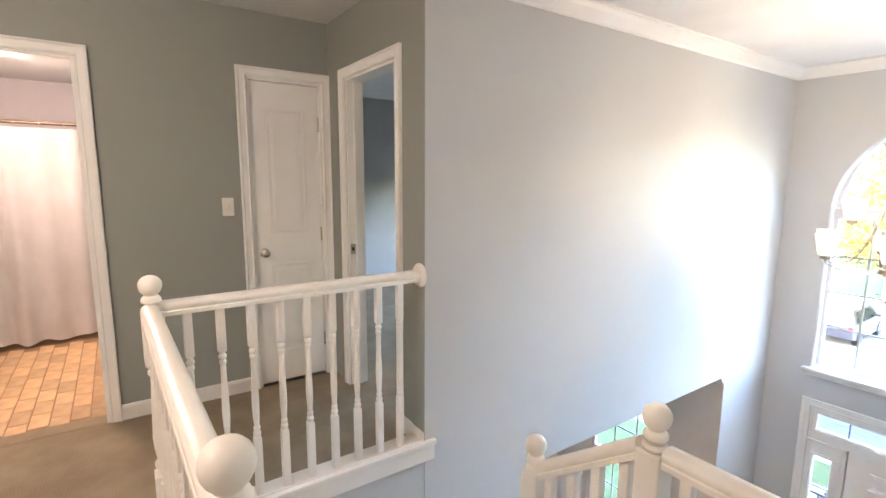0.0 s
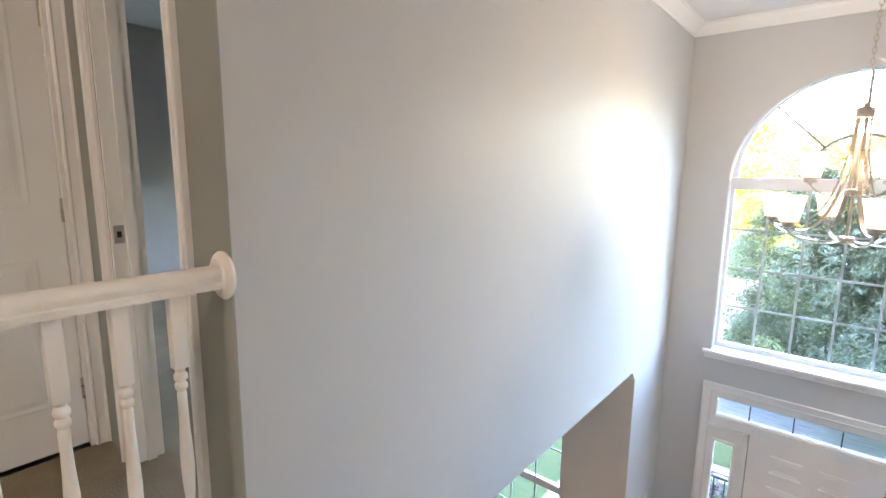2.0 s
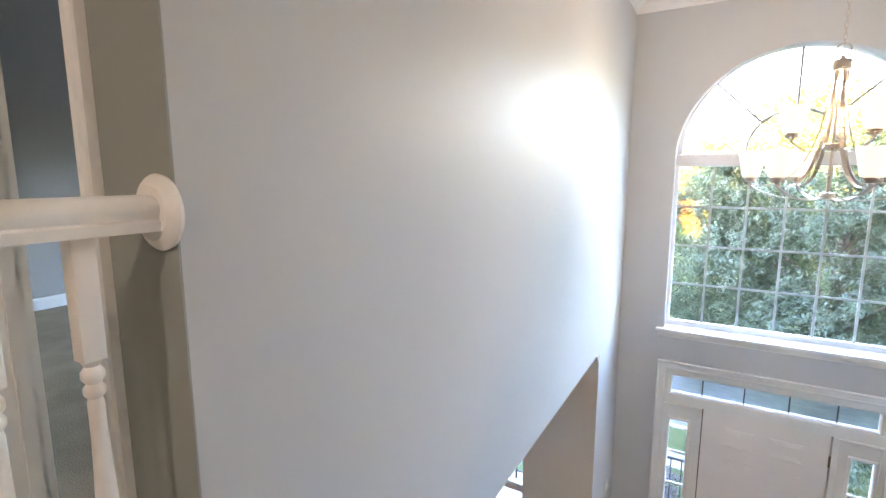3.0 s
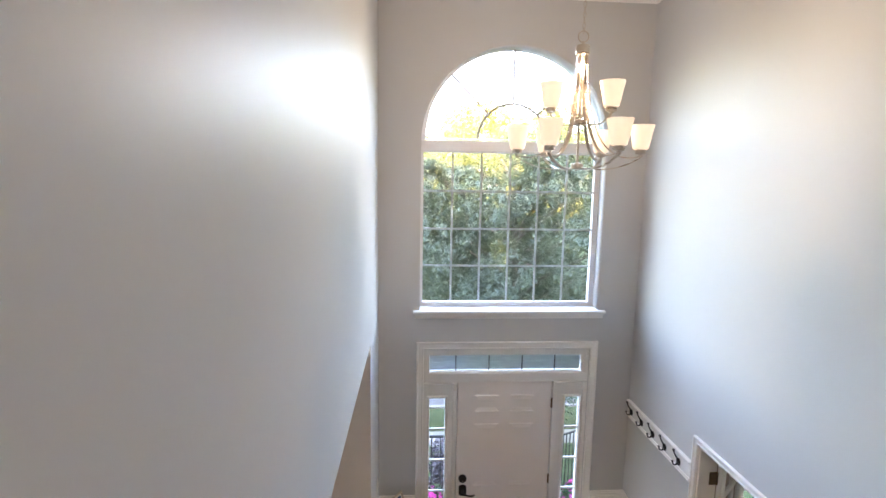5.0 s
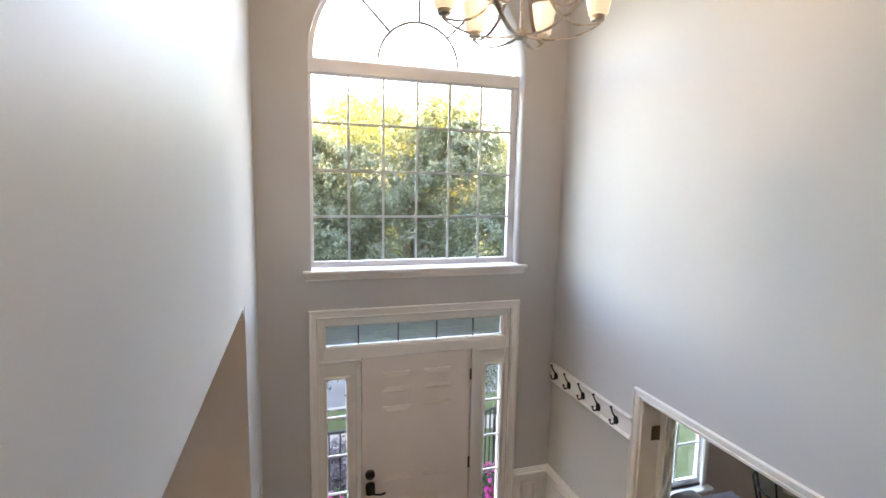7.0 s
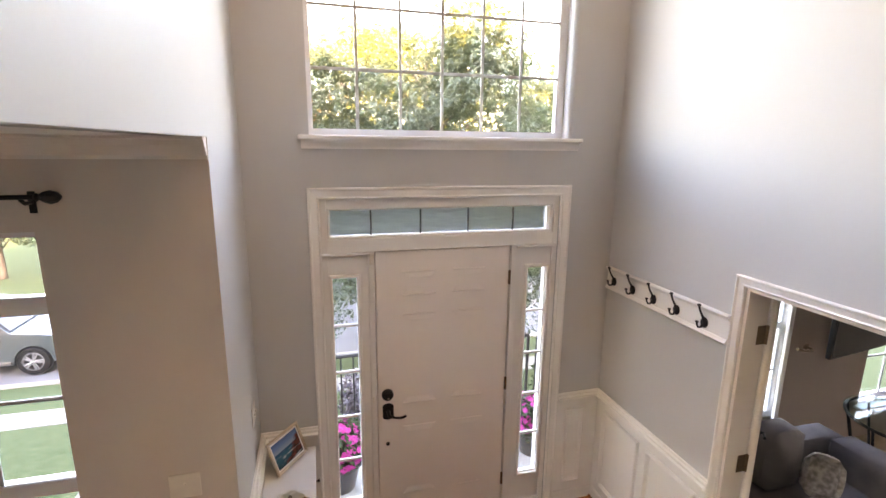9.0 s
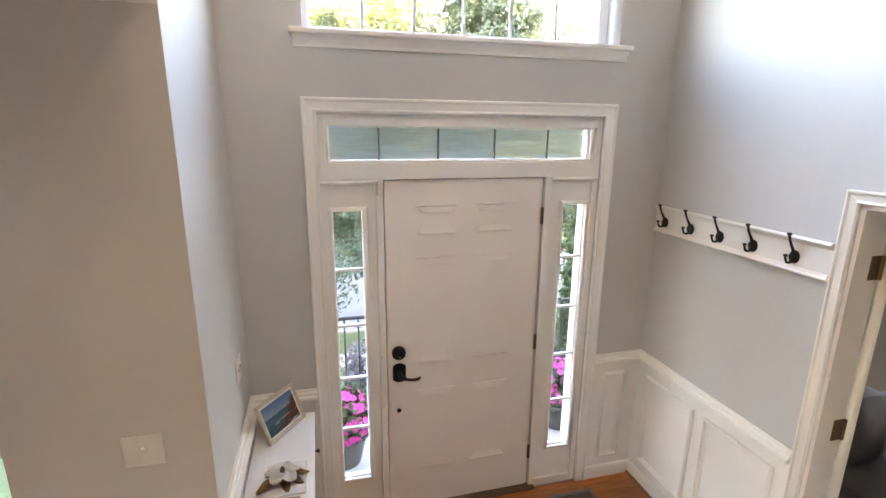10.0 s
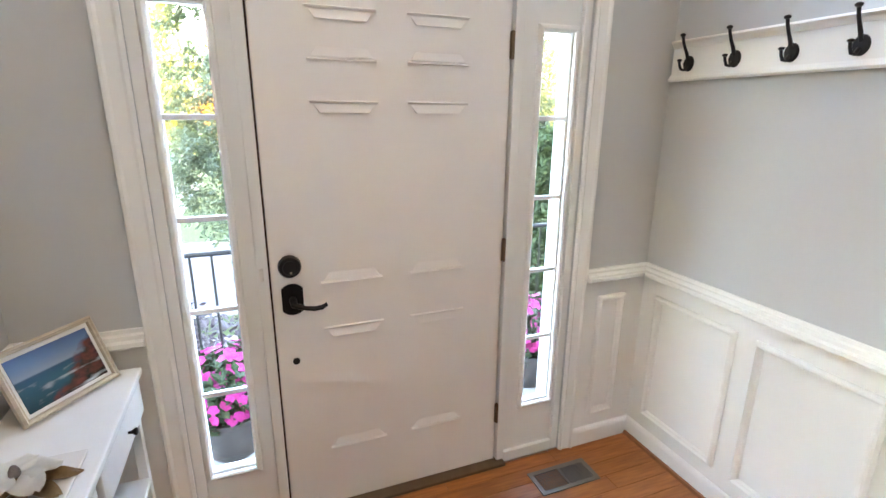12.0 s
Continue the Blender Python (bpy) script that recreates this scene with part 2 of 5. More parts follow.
# closing walls of the stairwell
structure("wall_stair_back", cube(-0.12, W, -5.49, -5.37, -0.3, UP - 0.3), M_WALL, "plain wall under the landing", "wall")
structure("wall_stair_end", cube(-0.12, -0.002, -5.37, -3.45, -0.3, LOW - 0.002), M_WALL, "plain wall beside the stair landing", "wall")
structure("wall_stair_upper", cube(-0.12, -0.002, -5.37, -4.192, LOW, UP - 0.05), M_WALL, "plain wall beside the stair landing", "wall")

# ---- rails upstairs ----
BALL = [(0.0, 0.082), (0.012, 0.081), (0.024, 0.076), (0.034, 0.066), (0.039, 0.054), (0.040, 0.043), (0.038, 0.031), (0.032, 0.019), (0.024, 0.011), (0.022, 0.006), (0.030, 0.0), (0.034, -0.008), (0.034, -0.018), (0.024, -0.026), (0.024, -0.030)]
HAND = [(-0.030, -0.028), (0.030, -0.028), (0.030, -0.012), (0.024, -0.008), (0.030, 0.004), (0.029, 0.016), (0.020, 0.026), (0.0, 0.030), (-0.020, 0.026), (-0.029, 0.016), (-0.030, 0.004), (-0.024, -0.008), (-0.030, -0.012)]


def newel(x, y, ground, ball, label):
    """Square post with turned middle and ball top; ball: height of the ball's middle."""
    ob = thing("newel_post", label, "newel post", "newel posts of the stair rail", pose(x, y, ground))
    h = ball - ground - 0.043
    s = 0.038
    part("lower_block", cube(-s, s, -s, s, 0, 0.30, 0.004), M_RAIL, ob)
    bm = bmesh.new()
    turned = [(0.036, 0.30), (0.022, 0.315), (0.034, 0.33), (0.034, 0.345), (0.024, 0.36), (0.030, 0.40), (0.034, 0.45), (0.026, h - 0.36), (0.024, h - 0.31), (0.032, h - 0.30), (0.032, h - 0.288), (0.024, h - 0.28), (0.034, h - 0.27), (0.034, h - 0.26)]
    lathe(bm, turned)
    part("turned_shaft", bm, M_RAIL, ob, smooth=True)
    part("upper_block", cube(-s, s, -s, s, h - 0.26, h - 0.055, 0.006), M_RAIL, ob)
    bm = bmesh.new()
    lathe(bm, [(0.03, h - 0.056), (0.036, h - 0.05), (0.036, h - 0.043), (0.028, h - 0.034)])
    lathe(bm, [(r, z + h) for r, z in reversed(BALL[1:])], n=24)
    part("ball_top", bm, M_RAIL, ob, "painted round ball finial", smooth=True)
    return ob


def baluster_profile(h):
    """Round part between the square foot and the square head."""
    lo, hi = 0.27, h - 0.19
    p = [(0.016, lo), (0.010, lo + 0.008), (0.017, lo + 0.016), (0.017, lo + 0.026), (0.010, lo + 0.034), (0.015, lo + 0.042), (0.015, lo + 0.05), (0.010, lo + 0.058)]
    for i in range(7):
        f = i / 6
        p.append((0.0115 + 0.0055 * math.sin(math.pi * min(f * 1.35, 1)) * (1 - 0.45 * f), lo + 0.065 + f * (hi - lo - 0.135)))
    p += [(0.0095, hi - 0.062), (0.015, hi - 0.054), (0.015, hi - 0.045), (0.010, hi - 0.038), (0.016, hi - 0.03), (0.016, hi - 0.02), (0.010, hi - 0.011), (0.016, hi)]
    return p


def baluster(parent, x, y, z0, z1):
    bm = bmesh.new()
    h = z1 - z0
    s = 0.0165
    box(bm, x - s, x + s, y - s, y + s, z0, z0 + 0.272, 0.003)
    lathe(bm, baluster_profile(h), Matrix.Translation((x, y, z0)), n=12)
    box(bm, x - s, x + s, y - s, y + s, z1 - 0.192, z1, 0.003)
    return part("baluster", bm, M_RAIL, parent, smooth=True)


def rail_run(name, a, b, label, base=None, count=0, first=0.5, foot=None, step=None):
    """Handrail from a to b with its balusters; foot: the heights they stand on at a and b."""
    ob = thing(name, label, "railing")
    a, b = Vector(a), Vector(b)
    along = (b - a).normalized()
    side = along.cross(Vector((0, 0, 1))).normalized()
    bm = bmesh.new()
    sweep(bm, [(u, v) for u, v in HAND], [a, b], side.cross(along))
    part("handrail", bm, M_RAIL, ob, "moulded white-painted handrail", smooth=True)
    for i in range(count):
        f = first + i * step if step else (i + first) / count
        p = a.lerp(b, f)
        z = foot[0] + (foot[1] - foot[0]) * f
        baluster(ob, p.x, p.y, z, p.z - 0.022)
    return ob


RAILZ = UP + 0.956
newel(-0.015, -5.392, UP, UP + 1.052, "white-painted newel post with ball top at the corner of the landing")
newel(1.36, -5.372, UP, UP + 1.058, "white-painted newel post with ball top at the head of the stairs")
newel(1.345, -4.262, MID - 0.1, 3.92, "white-painted newel post with ball top beside the stair platform")
newel(0.862, -4.235, LAND - 0.3, 3.585, "white-painted newel post with ball top at the lower landing")
r = rail_run("balustrade", (-0.035, -5.37, RAILZ), (-0.035, -4.205, RAILZ), "white-painted balustrade with turned balusters along the hall", count=9, first=0.0807, step=0.1024, foot=(UP + 0.05, UP + 0.05))
bm = bmesh.new()
lathe(bm, [(0.05, 0.0), (0.062, 0.003), (0.064, 0.010), (0.060, 0.015), (0.052, 0.019), (0.046, 0.024)], pose(-0.035, -4.192, RAILZ, 90), n=28)
part("rosette", bm, M_RAIL, r, "round white wall rosette holding the rail", smooth=True)
bm = bmesh.new()
sweep(bm, [(-0.055, 0.0), (0.055, 0.0), (0.055, 0.012), (0.048, 0.026), (-0.048, 0.026), (-0.055, 0.012)], [(-0.055, -5.36, UP + 0.024), (-0.055, -4.192, UP + 0.024)], (0, 0, 1))
box(bm, 0.001, 0.022, -5.36, -4.14, UP - 0.06, UP + 0.022)
box(bm, 0.0, 0.03, -5.36, -4.13, UP + 0.0225, UP + 0.05, 0.004)
part("shoe_rail", bm, M_RAIL, r, "white-painted cap under the balusters")
r = rail_run("balustrade", (0.005, -5.40, RAILZ), (1.32, -5.373, RAILZ), "white-painted balustrade with turned balusters above the stairs", count=11, foot=(UP + 0.03, UP + 0.03))
part("shoe_rail", cube(0.04, 1.33, -5.45, -5.35, UP + 0.002, UP + 0.03, 0.004), M_RAIL, r, "white-painted cap under the balusters")
rail_run("stair_rail", (1.31, -4.26, 3.815), (0.897, -4.238, 3.505), "short sloping white stair rail between newel posts", count=4, foot=(2.92, 2.6))
rail_run("guard_rail", (1.385, -4.264, 3.82), (W, -4.30, 3.85), "white-painted guard rail above the foyer", count=8, foot=(MID, MID))

# ---- trim profiles ----
CASING = [(0.0, 0.0), (0.0, 0.012), (0.010, 0.017), (0.018, 0.013), (0.052, 0.016), (0.060, 0.024), (0.068, 0.024), (0.072, 0.018), (0.072, 0.0)]
CROWN = [(0.0, 0.0), (0.095, 0.0), (0.095, 0.010), (0.080, 0.014), (0.062, 0.034), (0.036, 0.060), (0.014, 0.074), (0.010, 0.090), (0.0, 0.090)]
CHAIR = [(0.0, 0.0), (0.0, 0.012), (0.012, 0.015), (0.016, 0.026), (0.030, 0.028), (0.034, 0.044), (0.048, 0.046), (0.055, 0.036), (0.055, 0.0)]
BASE = [(0.0, 0.0), (0.0, 0.014), (0.075, 0.014), (0.088, 0.010), (0.094, 0.003), (0.094, 0.0)]
PANEL = [(0.0, 0.0), (0.0, 0.010), (0.006, 0.020), (0.014, 0.022), (0.020, 0.012), (0.028, 0.008), (0.032, 0.0)]


def trim(name, profile, path, normal, label, closed=False, mat=None):
    bm = bmesh.new()
    sweep(bm, profile, path, normal, closed)
    return structure(name, bm, mat or M_TRIM, label, "trim")


# crown round the high ceiling: outwards is down from the ceiling, proud is away from the wall
trim("crown_left", CROWN, [(0, -4.19, TOP), (0, 0, TOP)], (1, 0, 0), "white crown moulding under the ceiling")
trim("crown_front", CROWN, [(0, 0, TOP), (W, 0, TOP)], (0, -1, 0), "white crown moulding under the ceiling")
trim("crown_right", CROWN, [(W, 0, TOP), (W, -4.19, TOP)], (-1, 0, 0), "white crown moulding under the ceiling")

# ---- dining room ----
DF = -0.864
structure("wall_dining_return", cube(-0.12, -0.001, DF - 0.004, DF - 0.0005, 0, LOW), M_DINING, "warm grey edge of the dining room opening", "wall")
dw = rect(-1.50, -0.61, 0.50, 2.39)
wall("wall_dining_front", [rect(-3.8, -0.12, -1.6, LOW + 0.3), dw], 0.16, "y", DF, M_DINING, "warm grey dining room wall with window")
# the left wall's unglazed opening is added to brighten the dining room
wall("wall_dining_left", [rect(-5.4, DF, -0.3, LOW + 0.3), rect(-3.75, -2.5, 0.80, 2.10)], 0.12, "x", -3.8, M_DINING, "warm grey dining room wall")
wall("wall_dining_back", [rect(-3.8, -0.12, -0.3, LOW + 0.3)], 0.12, "y", -5.4, M_DINING, "warm grey dining room wall")
wall("ceiling_dining", [rect(-3.8, -0.122, -5.4, DF)], 0.1, "z", LOW, M_CEIL, "white dining room ceiling")
trim("crown_dining", [(u * 0.9, v * 0.8) for u, v in CROWN], [(-3.68, DF, LOW), (-0.004, DF, LOW)], (0, -1, 0), "crown moulding on the dining room wall")
structure("floor_dining", cube(-3.8, 0.0, -5.4, DF, -0.06, 0.0), M_WOOD, "oak floor of the dining room", "floor")

# ---- floor of the foyer ----
structure("floor_base", cube(0.0, W, BACK, 0.22, -0.3, -0.014), M_GAP, "dark subfloor showing in the joints", "floor")

# ---- rooms upstairs ----
structure("floor_bedroom", cube(-3.72, -0.12, -4.07, -0.9, UP - 0.3, UP), M_CARPET, "beige carpet in the bedroom", "floor")
structure("floor_door_sill", cube(-0.978, -0.29, -4.19, -4.07, UP - 0.2, UP + 0.004), M_CARPET, "carpet in the bedroom doorway", "floor")
wall("wall_bedroom_far", [rect(-3.72, -0.12, UP, TOP), rect(-3.2, -1.6, UP + 0.45, UP + 1.55)], 0.12, "y", -0.9, M_BLUE, "blue-grey bedroom wall")
wall("wall_bedroom_left", [rect(-4.07, -0.9, UP, TOP)], 0.12, "x", -3.84, M_BLUE, "blue-grey bedroom wall")
wall("wall_bedroom_right", [rect(-4.07, -0.9, UP, LOW + 2.82)], 0.01, "x", -0.132, M_BLUE, "blue-grey bedroom wall")
wall("ceiling_bedroom", [rect(-3.84, -0.12, -4.07, -0.78)], 0.04, "z", TOP - 0.04, M_CEIL, "white bedroom ceiling")
M_TILE = material("bath_tile_tan", (0.60, 0.40, 0.21), 0.4, color2=(0.46, 0.28, 0.14), scale=7, bump=0.2, bump_scale=30, vary=0.22)
M_GROUT = material("bath_grout_brown", (0.30, 0.19, 0.10), 0.8, scale=12)
structure("floor_bath", cube(-4.2, -1.39, -7.2, -4.9, UP - 0.3, UP - 0.004), M_GROUT, "brown grout under the bathroom tiles", "floor")
structure("floor_bath_sill", cube(-1.395, -1.27, -6.40, -5.60, UP - 0.2, UP + 0.003), M_CARPET, "carpet edge in the bathroom doorway", "floor")
M_BATH = material("bath_paint_lilac_grey", (0.46, 0.43, 0.43), 0.55, scale=2)
wall("wall_bath_far", [rect(-7.2, -4.9, UP, TOP)], 0.1, "x", -4.2, M_BATH, "white bathroom wall")
wall("wall_bath_side", [rect(-4.1, -1.39, UP, TOP)], 0.1, "y", -5.0, M_BATH, "lilac-grey bathroom wall")
wall("wall_bath_back", [rect(-4.1, -1.39, UP, TOP)], 0.1, "y", -7.2, M_CEIL, "white bathroom wall")
wall("ceiling_bath", [rect(-4.2, -1.39, -7.2, -4.9)], 0.04, "z", TOP - 0.14, M_CEIL, "white bathroom ceiling")
# plain upper walls added to either side, outside and unseen, to block the sun
wall("wall_upper_left", [rect(-9.0, -0.13, LOW + 0.3, TOP + 0.1), rect(-3.2, -1.6, UP + 0.45, UP + 1.55)], 0.1, "y", -0.7, M_DINING, "plain unseen upper wall added to widen the house's sun shadow")
wall("wall_upper_right", [rect(W + 0.16, 9.0, LOW + 0.1, TOP + 0.1)], 0.1, "y", 0.06, M_DINING, "plain unseen upper wall added to widen the house's sun shadow")

# ---- den ----
wall("wall_den_front", [rect(W + 0.14, 6.4, -1.6, LOW), rect(3.64, 4.32, 0.35, 2.1), rect(5.30, 6.30, 0.35, 2.1)], 0.16, "y", 0.06, M_DEN, "taupe den wall with opening for daylight")
# bare opening without a window, added out of view to light the den
wall("wall_den_far", [rect(-4.2, 0.06, -0.3, LOW), rect(-2.6, -1.4, 0.9, 2.1)], 0.16, "x", 6.4, M_DEN, "taupe den wall with opening for daylight")
wall("wall_den_back", [rect(W + 0.14, 6.4, -0.3, LOW)], 0.12, "y", -4.2, M_DEN, "taupe den wall")
wall("ceiling_den", [rect(W + 0.14, 6.56, -4.2, 0.22)], 0.1, "z", LOW, M_CEIL, "white den ceiling")
structure("floor_den", cube(W + 0.14, 6.4, -4.2, 0.06, -0.3, 0.0), M_CARPET, "beige den carpet", "floor")
structure("floor_den_sill", cube(W, W + 0.14, -2.75, -1.135, -0.3, 0.004), M_WOOD, "oak threshold of the den doorway", "floor")

# ---- front door unit ----
UX0, UX1, UZ = 0.42, 2.0, 2.395
DX0, DX1, DZ = 0.745, 1.659, 2.057
door = tagged(thing("door_1", "closed off-white six-panel front door with black handle set", "door"), kind="structure")
slab = part("door_slab", cube(DX0, DX1, 0.03, 0.075, 0.012, DZ, 0.002), M_DOOR, door)


def door_panel(parent, x0, x1, z0, z1, y):
    """Pressed panel: a fine bead round it, flattened at the sides where light hides it, and sloping bands along its
    head and foot, both tilted up to look lit, mitred at the ends.
    """
    bm = bmesh.new()
    for p, q, d in (((x0, z1), (x1, z1), 4.0), ((x1, z0), (x0, z0), 4.0), ((x0, z0 + 0.012), (x0, z1 - 0.012), 0.12), ((x1, z1 - 0.012), (x1, z0 + 0.012), 0.12)):
        ring = [(0.0, 0.0), (0.0, 0.001 * d), (0.003, 0.0022 * d), (0.007, 0.001 * d), (0.009, 0.0)]
        sweep(bm, ring, [(p[0], y, p[1]), (q[0], y, q[1])], (0, -1, 0))
    for za, zb, ha, hb in ((z1 - 0.012, z1 - 0.040, 0.0005, 0.0075), (z0 + 0.012, z0 + 0.040, 0.0075, 0.0005)):
        base = [bm.verts.new((x, y, z)) for x, z in ((x0 + 0.010, za), (x1 - 0.010, za), (x1 - 0.030, zb), (x0 + 0.030, zb))]
        face = [bm.verts.new((x, y - h, z)) for x, z, h in ((x0 + 0.012, za, ha), (x1 - 0.012, za, ha), (x1 - 0.032, zb, hb), (x0 + 0.032, zb, hb))]
        bm.faces.new(face)
        for k in range(4):
            bm.faces.new((base[k], base[(k + 1) % 4], face[(k + 1) % 4], face[k]))
    return part("panel", bm, M_DOOR, parent)


for x0, x1 in ((0.915, 1.145), (1.255, 1.485)):
    for z0, z1 in ((0.283, 0.817), (0.990, 1.633), (1.758, 1.923)):
        door_panel(slab, x0, x1, z0, z1, 0.0302)
# frame: jambs, mullions, head between transom and door
frame_bm = bmesh.new()
for x0, x1, z0, z1 in ((UX0, 0.455, 0, UZ), (1.965, UX1, 0, UZ), (0.455, 1.965, 2.335, UZ), (0.455, 1.965, 2.064, 2.15), (0.70, 0.738, 0, 2.064), (1.666, 1.704, 0, 2.064)):
    box(frame_bm, x0, x1, 0.012, 0.11, z0, z1, 0.003)
part("door_frame", frame_bm, M_TRIM, door)
bm = bmesh.new()
for x0, x1, z0, z1 in ((0.725, 0.765, 0.0, 2.08), (1.64, 1.68, 0.0, 2.08), (0.765, 1.64, 2.045, 2.08)):
    box(bm, x0, x1, 0.079, 0.11, z0, z1)
part("door_stop", bm, M_GAP, door, "dark weather strip behind the door")
# small caps and stops of the frame
bm = bmesh.new()
for x0, x1 in ((0.42, 0.70), (1.70, 1.995)):
    sweep(bm, [(0, 0), (0, 0.012), (0.010, 0.016), (0.018, 0.010), (0.018, 0)], [(x0, 0.012, 2.062), (x1, 0.012, 2.062)], (0, -1, 0))
part("frame_bead", bm, M_TRIM, door)
part("threshold", cube(0.70, 1.70, -0.02, 0.2, 0.0, 0.018, 0.004), M_BRONZE, door, "dull bronze threshold")
part("sill_left", cube(0.455, 0.70, 0.012, 0.2, 0.0, 0.05), M_TRIM, door)
part("sill_right", cube(1.704, 1.965, 0.012, 0.2, 0.0, 0.05), M_TRIM, door)


def lite(name, x0, x1, z0, z1, nx, nz, panel, label, wbar=0.018, glass=None, cuts=None, bars=None):
    """Fixed panel with a glazed opening, its bead, bars and panes. panel: outline of the panel round it."""
    ob = tagged(thing(name, label, "window"), kind="structure")
    px0, px1, pz0, pz1 = panel
    part("panel", plate_mesh("panel", [rect(px0, px1, pz0, pz1), rect(x0, x1, z0, z1)], 0.05, Matrix.Translation((0, 0.03, 0)) @ IN_XZ, M_TRIM), M_TRIM, ob)
    bm = bmesh.new()
    sweep(bm, [(0, 0), (0, 0.008), (-0.008, 0.014), (-0.020, 0.010), (-0.024, 0)], [(x0, 0.03, z0), (x0, 0.03, z1), (x1, 0.03, z1), (x1, 0.03, z0)], (0, -1, 0), True)
    part("bead", bm, M_TRIM, ob)
    xs = cuts or [x0 + (x1 - x0) * i / nx for i in range(nx + 1)]
    for x in xs[1:-1]:
        part("bar", cube(x - wbar / 2, x + wbar / 2, 0.046, 0.062, z0, z1, 0.003), bars or M_VINYL, ob)
    for i in range(1, nz):
        z = z0 + (z1 - z0) * i / nz
        part("bar", cube(x0, x1, 0.046, 0.062, z - wbar / 2, z + wbar / 2, 0.003), M_VINYL, ob)
    for i in range(nx):
        for j in range(nz):
            pane = part("pane", cube(xs[i], xs[i + 1], 0.066, 0.069, z0 + (z1 - z0) * j / nz, z0 + (z1 - z0) * (j + 1) / nz), glass or M_GLASS, ob)
            pane.visible_shadow = False
    return ob


M_FILM = material("wrinkled_window_film", (0.74, 0.79, 0.84), 0.30, trans=0.85, scale=9, stretch=(1, 1, 7), bump=0.6, bump_scale=9, color2=(0.62, 0.66, 0.72))
M_LEAD = material("transom_bar_dark", (0.10, 0.10, 0.11), 0.5, scale=20)
M_FILM.node_tree.nodes["Principled BSDF"].inputs["IOR"].default_value = 1.12
lite("sidelight_1", 0.478, 0.628, 0.283, 1.900, 1, 5, (0.455, 0.70, 0.05, 2.075), "narrow five-pane sidelight beside the front door")
lite("sidelight_2", 1.795, 1.938, 0.283, 1.900, 1, 5, (1.704, 1.965, 0.05, 2.075), "narrow five-pane sidelight beside the front door")
lite("transom_1", 0.475, 1.935, 2.165, 2.325, 5, 1, (0.455, 1.965, 2.15, 2.335), "five-pane transom light over the front door, covered with wrinkled film", 0.010, M_FILM, [0.475, 0.725, 1.043, 1.363, 1.680, 1.935], M_LEAD)
# casing round the unit
cas = trim("door_casing", CASING, [(UX1, 0, 0), (UX1, 0, UZ), (UX0, 0, UZ), (UX0, 0, 0)], (0, -1, 0), "wide white moulded casing round the front door")

# ---- arched window ----
win = tagged(thing("window_1", "tall arched white window with grid bars over the door", "window"), kind="structure")
GY = 0.17
inner = [(WX0 + 0.045, SPRING + 0.05), (WX1 - 0.045, SPRING + 0.05)] + [(CX + (RAD - 0.045) * math.cos(a), SPRING + 0.05 + (RAD - 0.05) * math.sin(a)) for a in [math.pi * i / 40 for i in range(1, 40)]]
half = [(WX1, SPRING - 0.06), (WX1, SPRING)] + [(CX + RAD * math.cos(a), SPRING + RAD * math.sin(a)) for a in [math.pi * i / 40 for i in range(1, 40)]] + [(WX0, SPRING), (WX0, SPRING - 0.06)]
part("arch_frame", plate_mesh("arch_frame", [half, inner], 0.06, Matrix.Translation((0, 0.14, 0)) @ IN_XZ, M_VINYL), M_VINYL, win)
bm = plate_mesh("lower_frame", [rect(WX0, WX1, WZ0 - 0.043, SPRING - 0.062), rect(WX0 + 0.027, WX1 - 0.045, WZ0 + 0.020, SPRING - 0.075)], 0.06, Matrix.Translation((0, 0.14, 0)) @ IN_XZ, M_VINYL)
part("lower_frame", bm, M_VINYL, win)
bm = bmesh.new()
box(bm, WX0, WX1, 0.115, 0.1395, SPRING - 0.068, SPRING + 0.03, 0.006)
part("middle_rail", bm, M_VINYL, win)
gx0, gx1, gz0, gz1 = WX0 + 0.027, WX1 - 0.045, WZ0 + 0.020, SPRING - 0.075
for i in range(1, 6):
    x = gx0 + (gx1 - gx0) * i / 6
    part("bar", cube(x - 0.009, x + 0.009, GY - 0.014, GY - 0.004, gz0, gz1, 0.002), M_GRILLE, win)
for i in range(1, 4):
    z = gz0 + (gz1 - gz0) * i / 4
    part("bar", cube(gx0, gx1, GY - 0.012, GY - 0.006, z - 0.009, z + 0.009, 0.002), M_GRILLE, win)
for i in range(6):
    for j in range(4):
        p = part("pane", cube(gx0 + (gx1 - gx0) * i / 6, gx0 + (gx1 - gx0) * (i + 1) / 6, GY, GY + 0.004, gz0 + (gz1 - gz0) * j / 4, gz0 + (gz1 - gz0) * (j + 1) / 4), M_GLASS, win)
        p.visible_shadow = False
p = part("arch_pane", plate_mesh("ap", [inner], 0.004, Matrix.Translation((0, GY, 0)) @ IN_XZ, M_GLASS), M_GLASS, win)
p.visible_shadow = False
# arch bars darker still, their shade against the sky painted in
M_BAR = material("arch_grille_backlit", (0.26, 0.25, 0.24), 0.4, scale=10)
SP = SPRING + 0.05
bm = bmesh.new()
tube(bm, [(CX + 0.32 * math.cos(a), GY - 0.006, SP + 0.32 * math.sin(a)) for a in [math.pi * i / 24 for i in range(25)]], 0.011, 6)
part("arc_bar", bm, M_BAR, win)
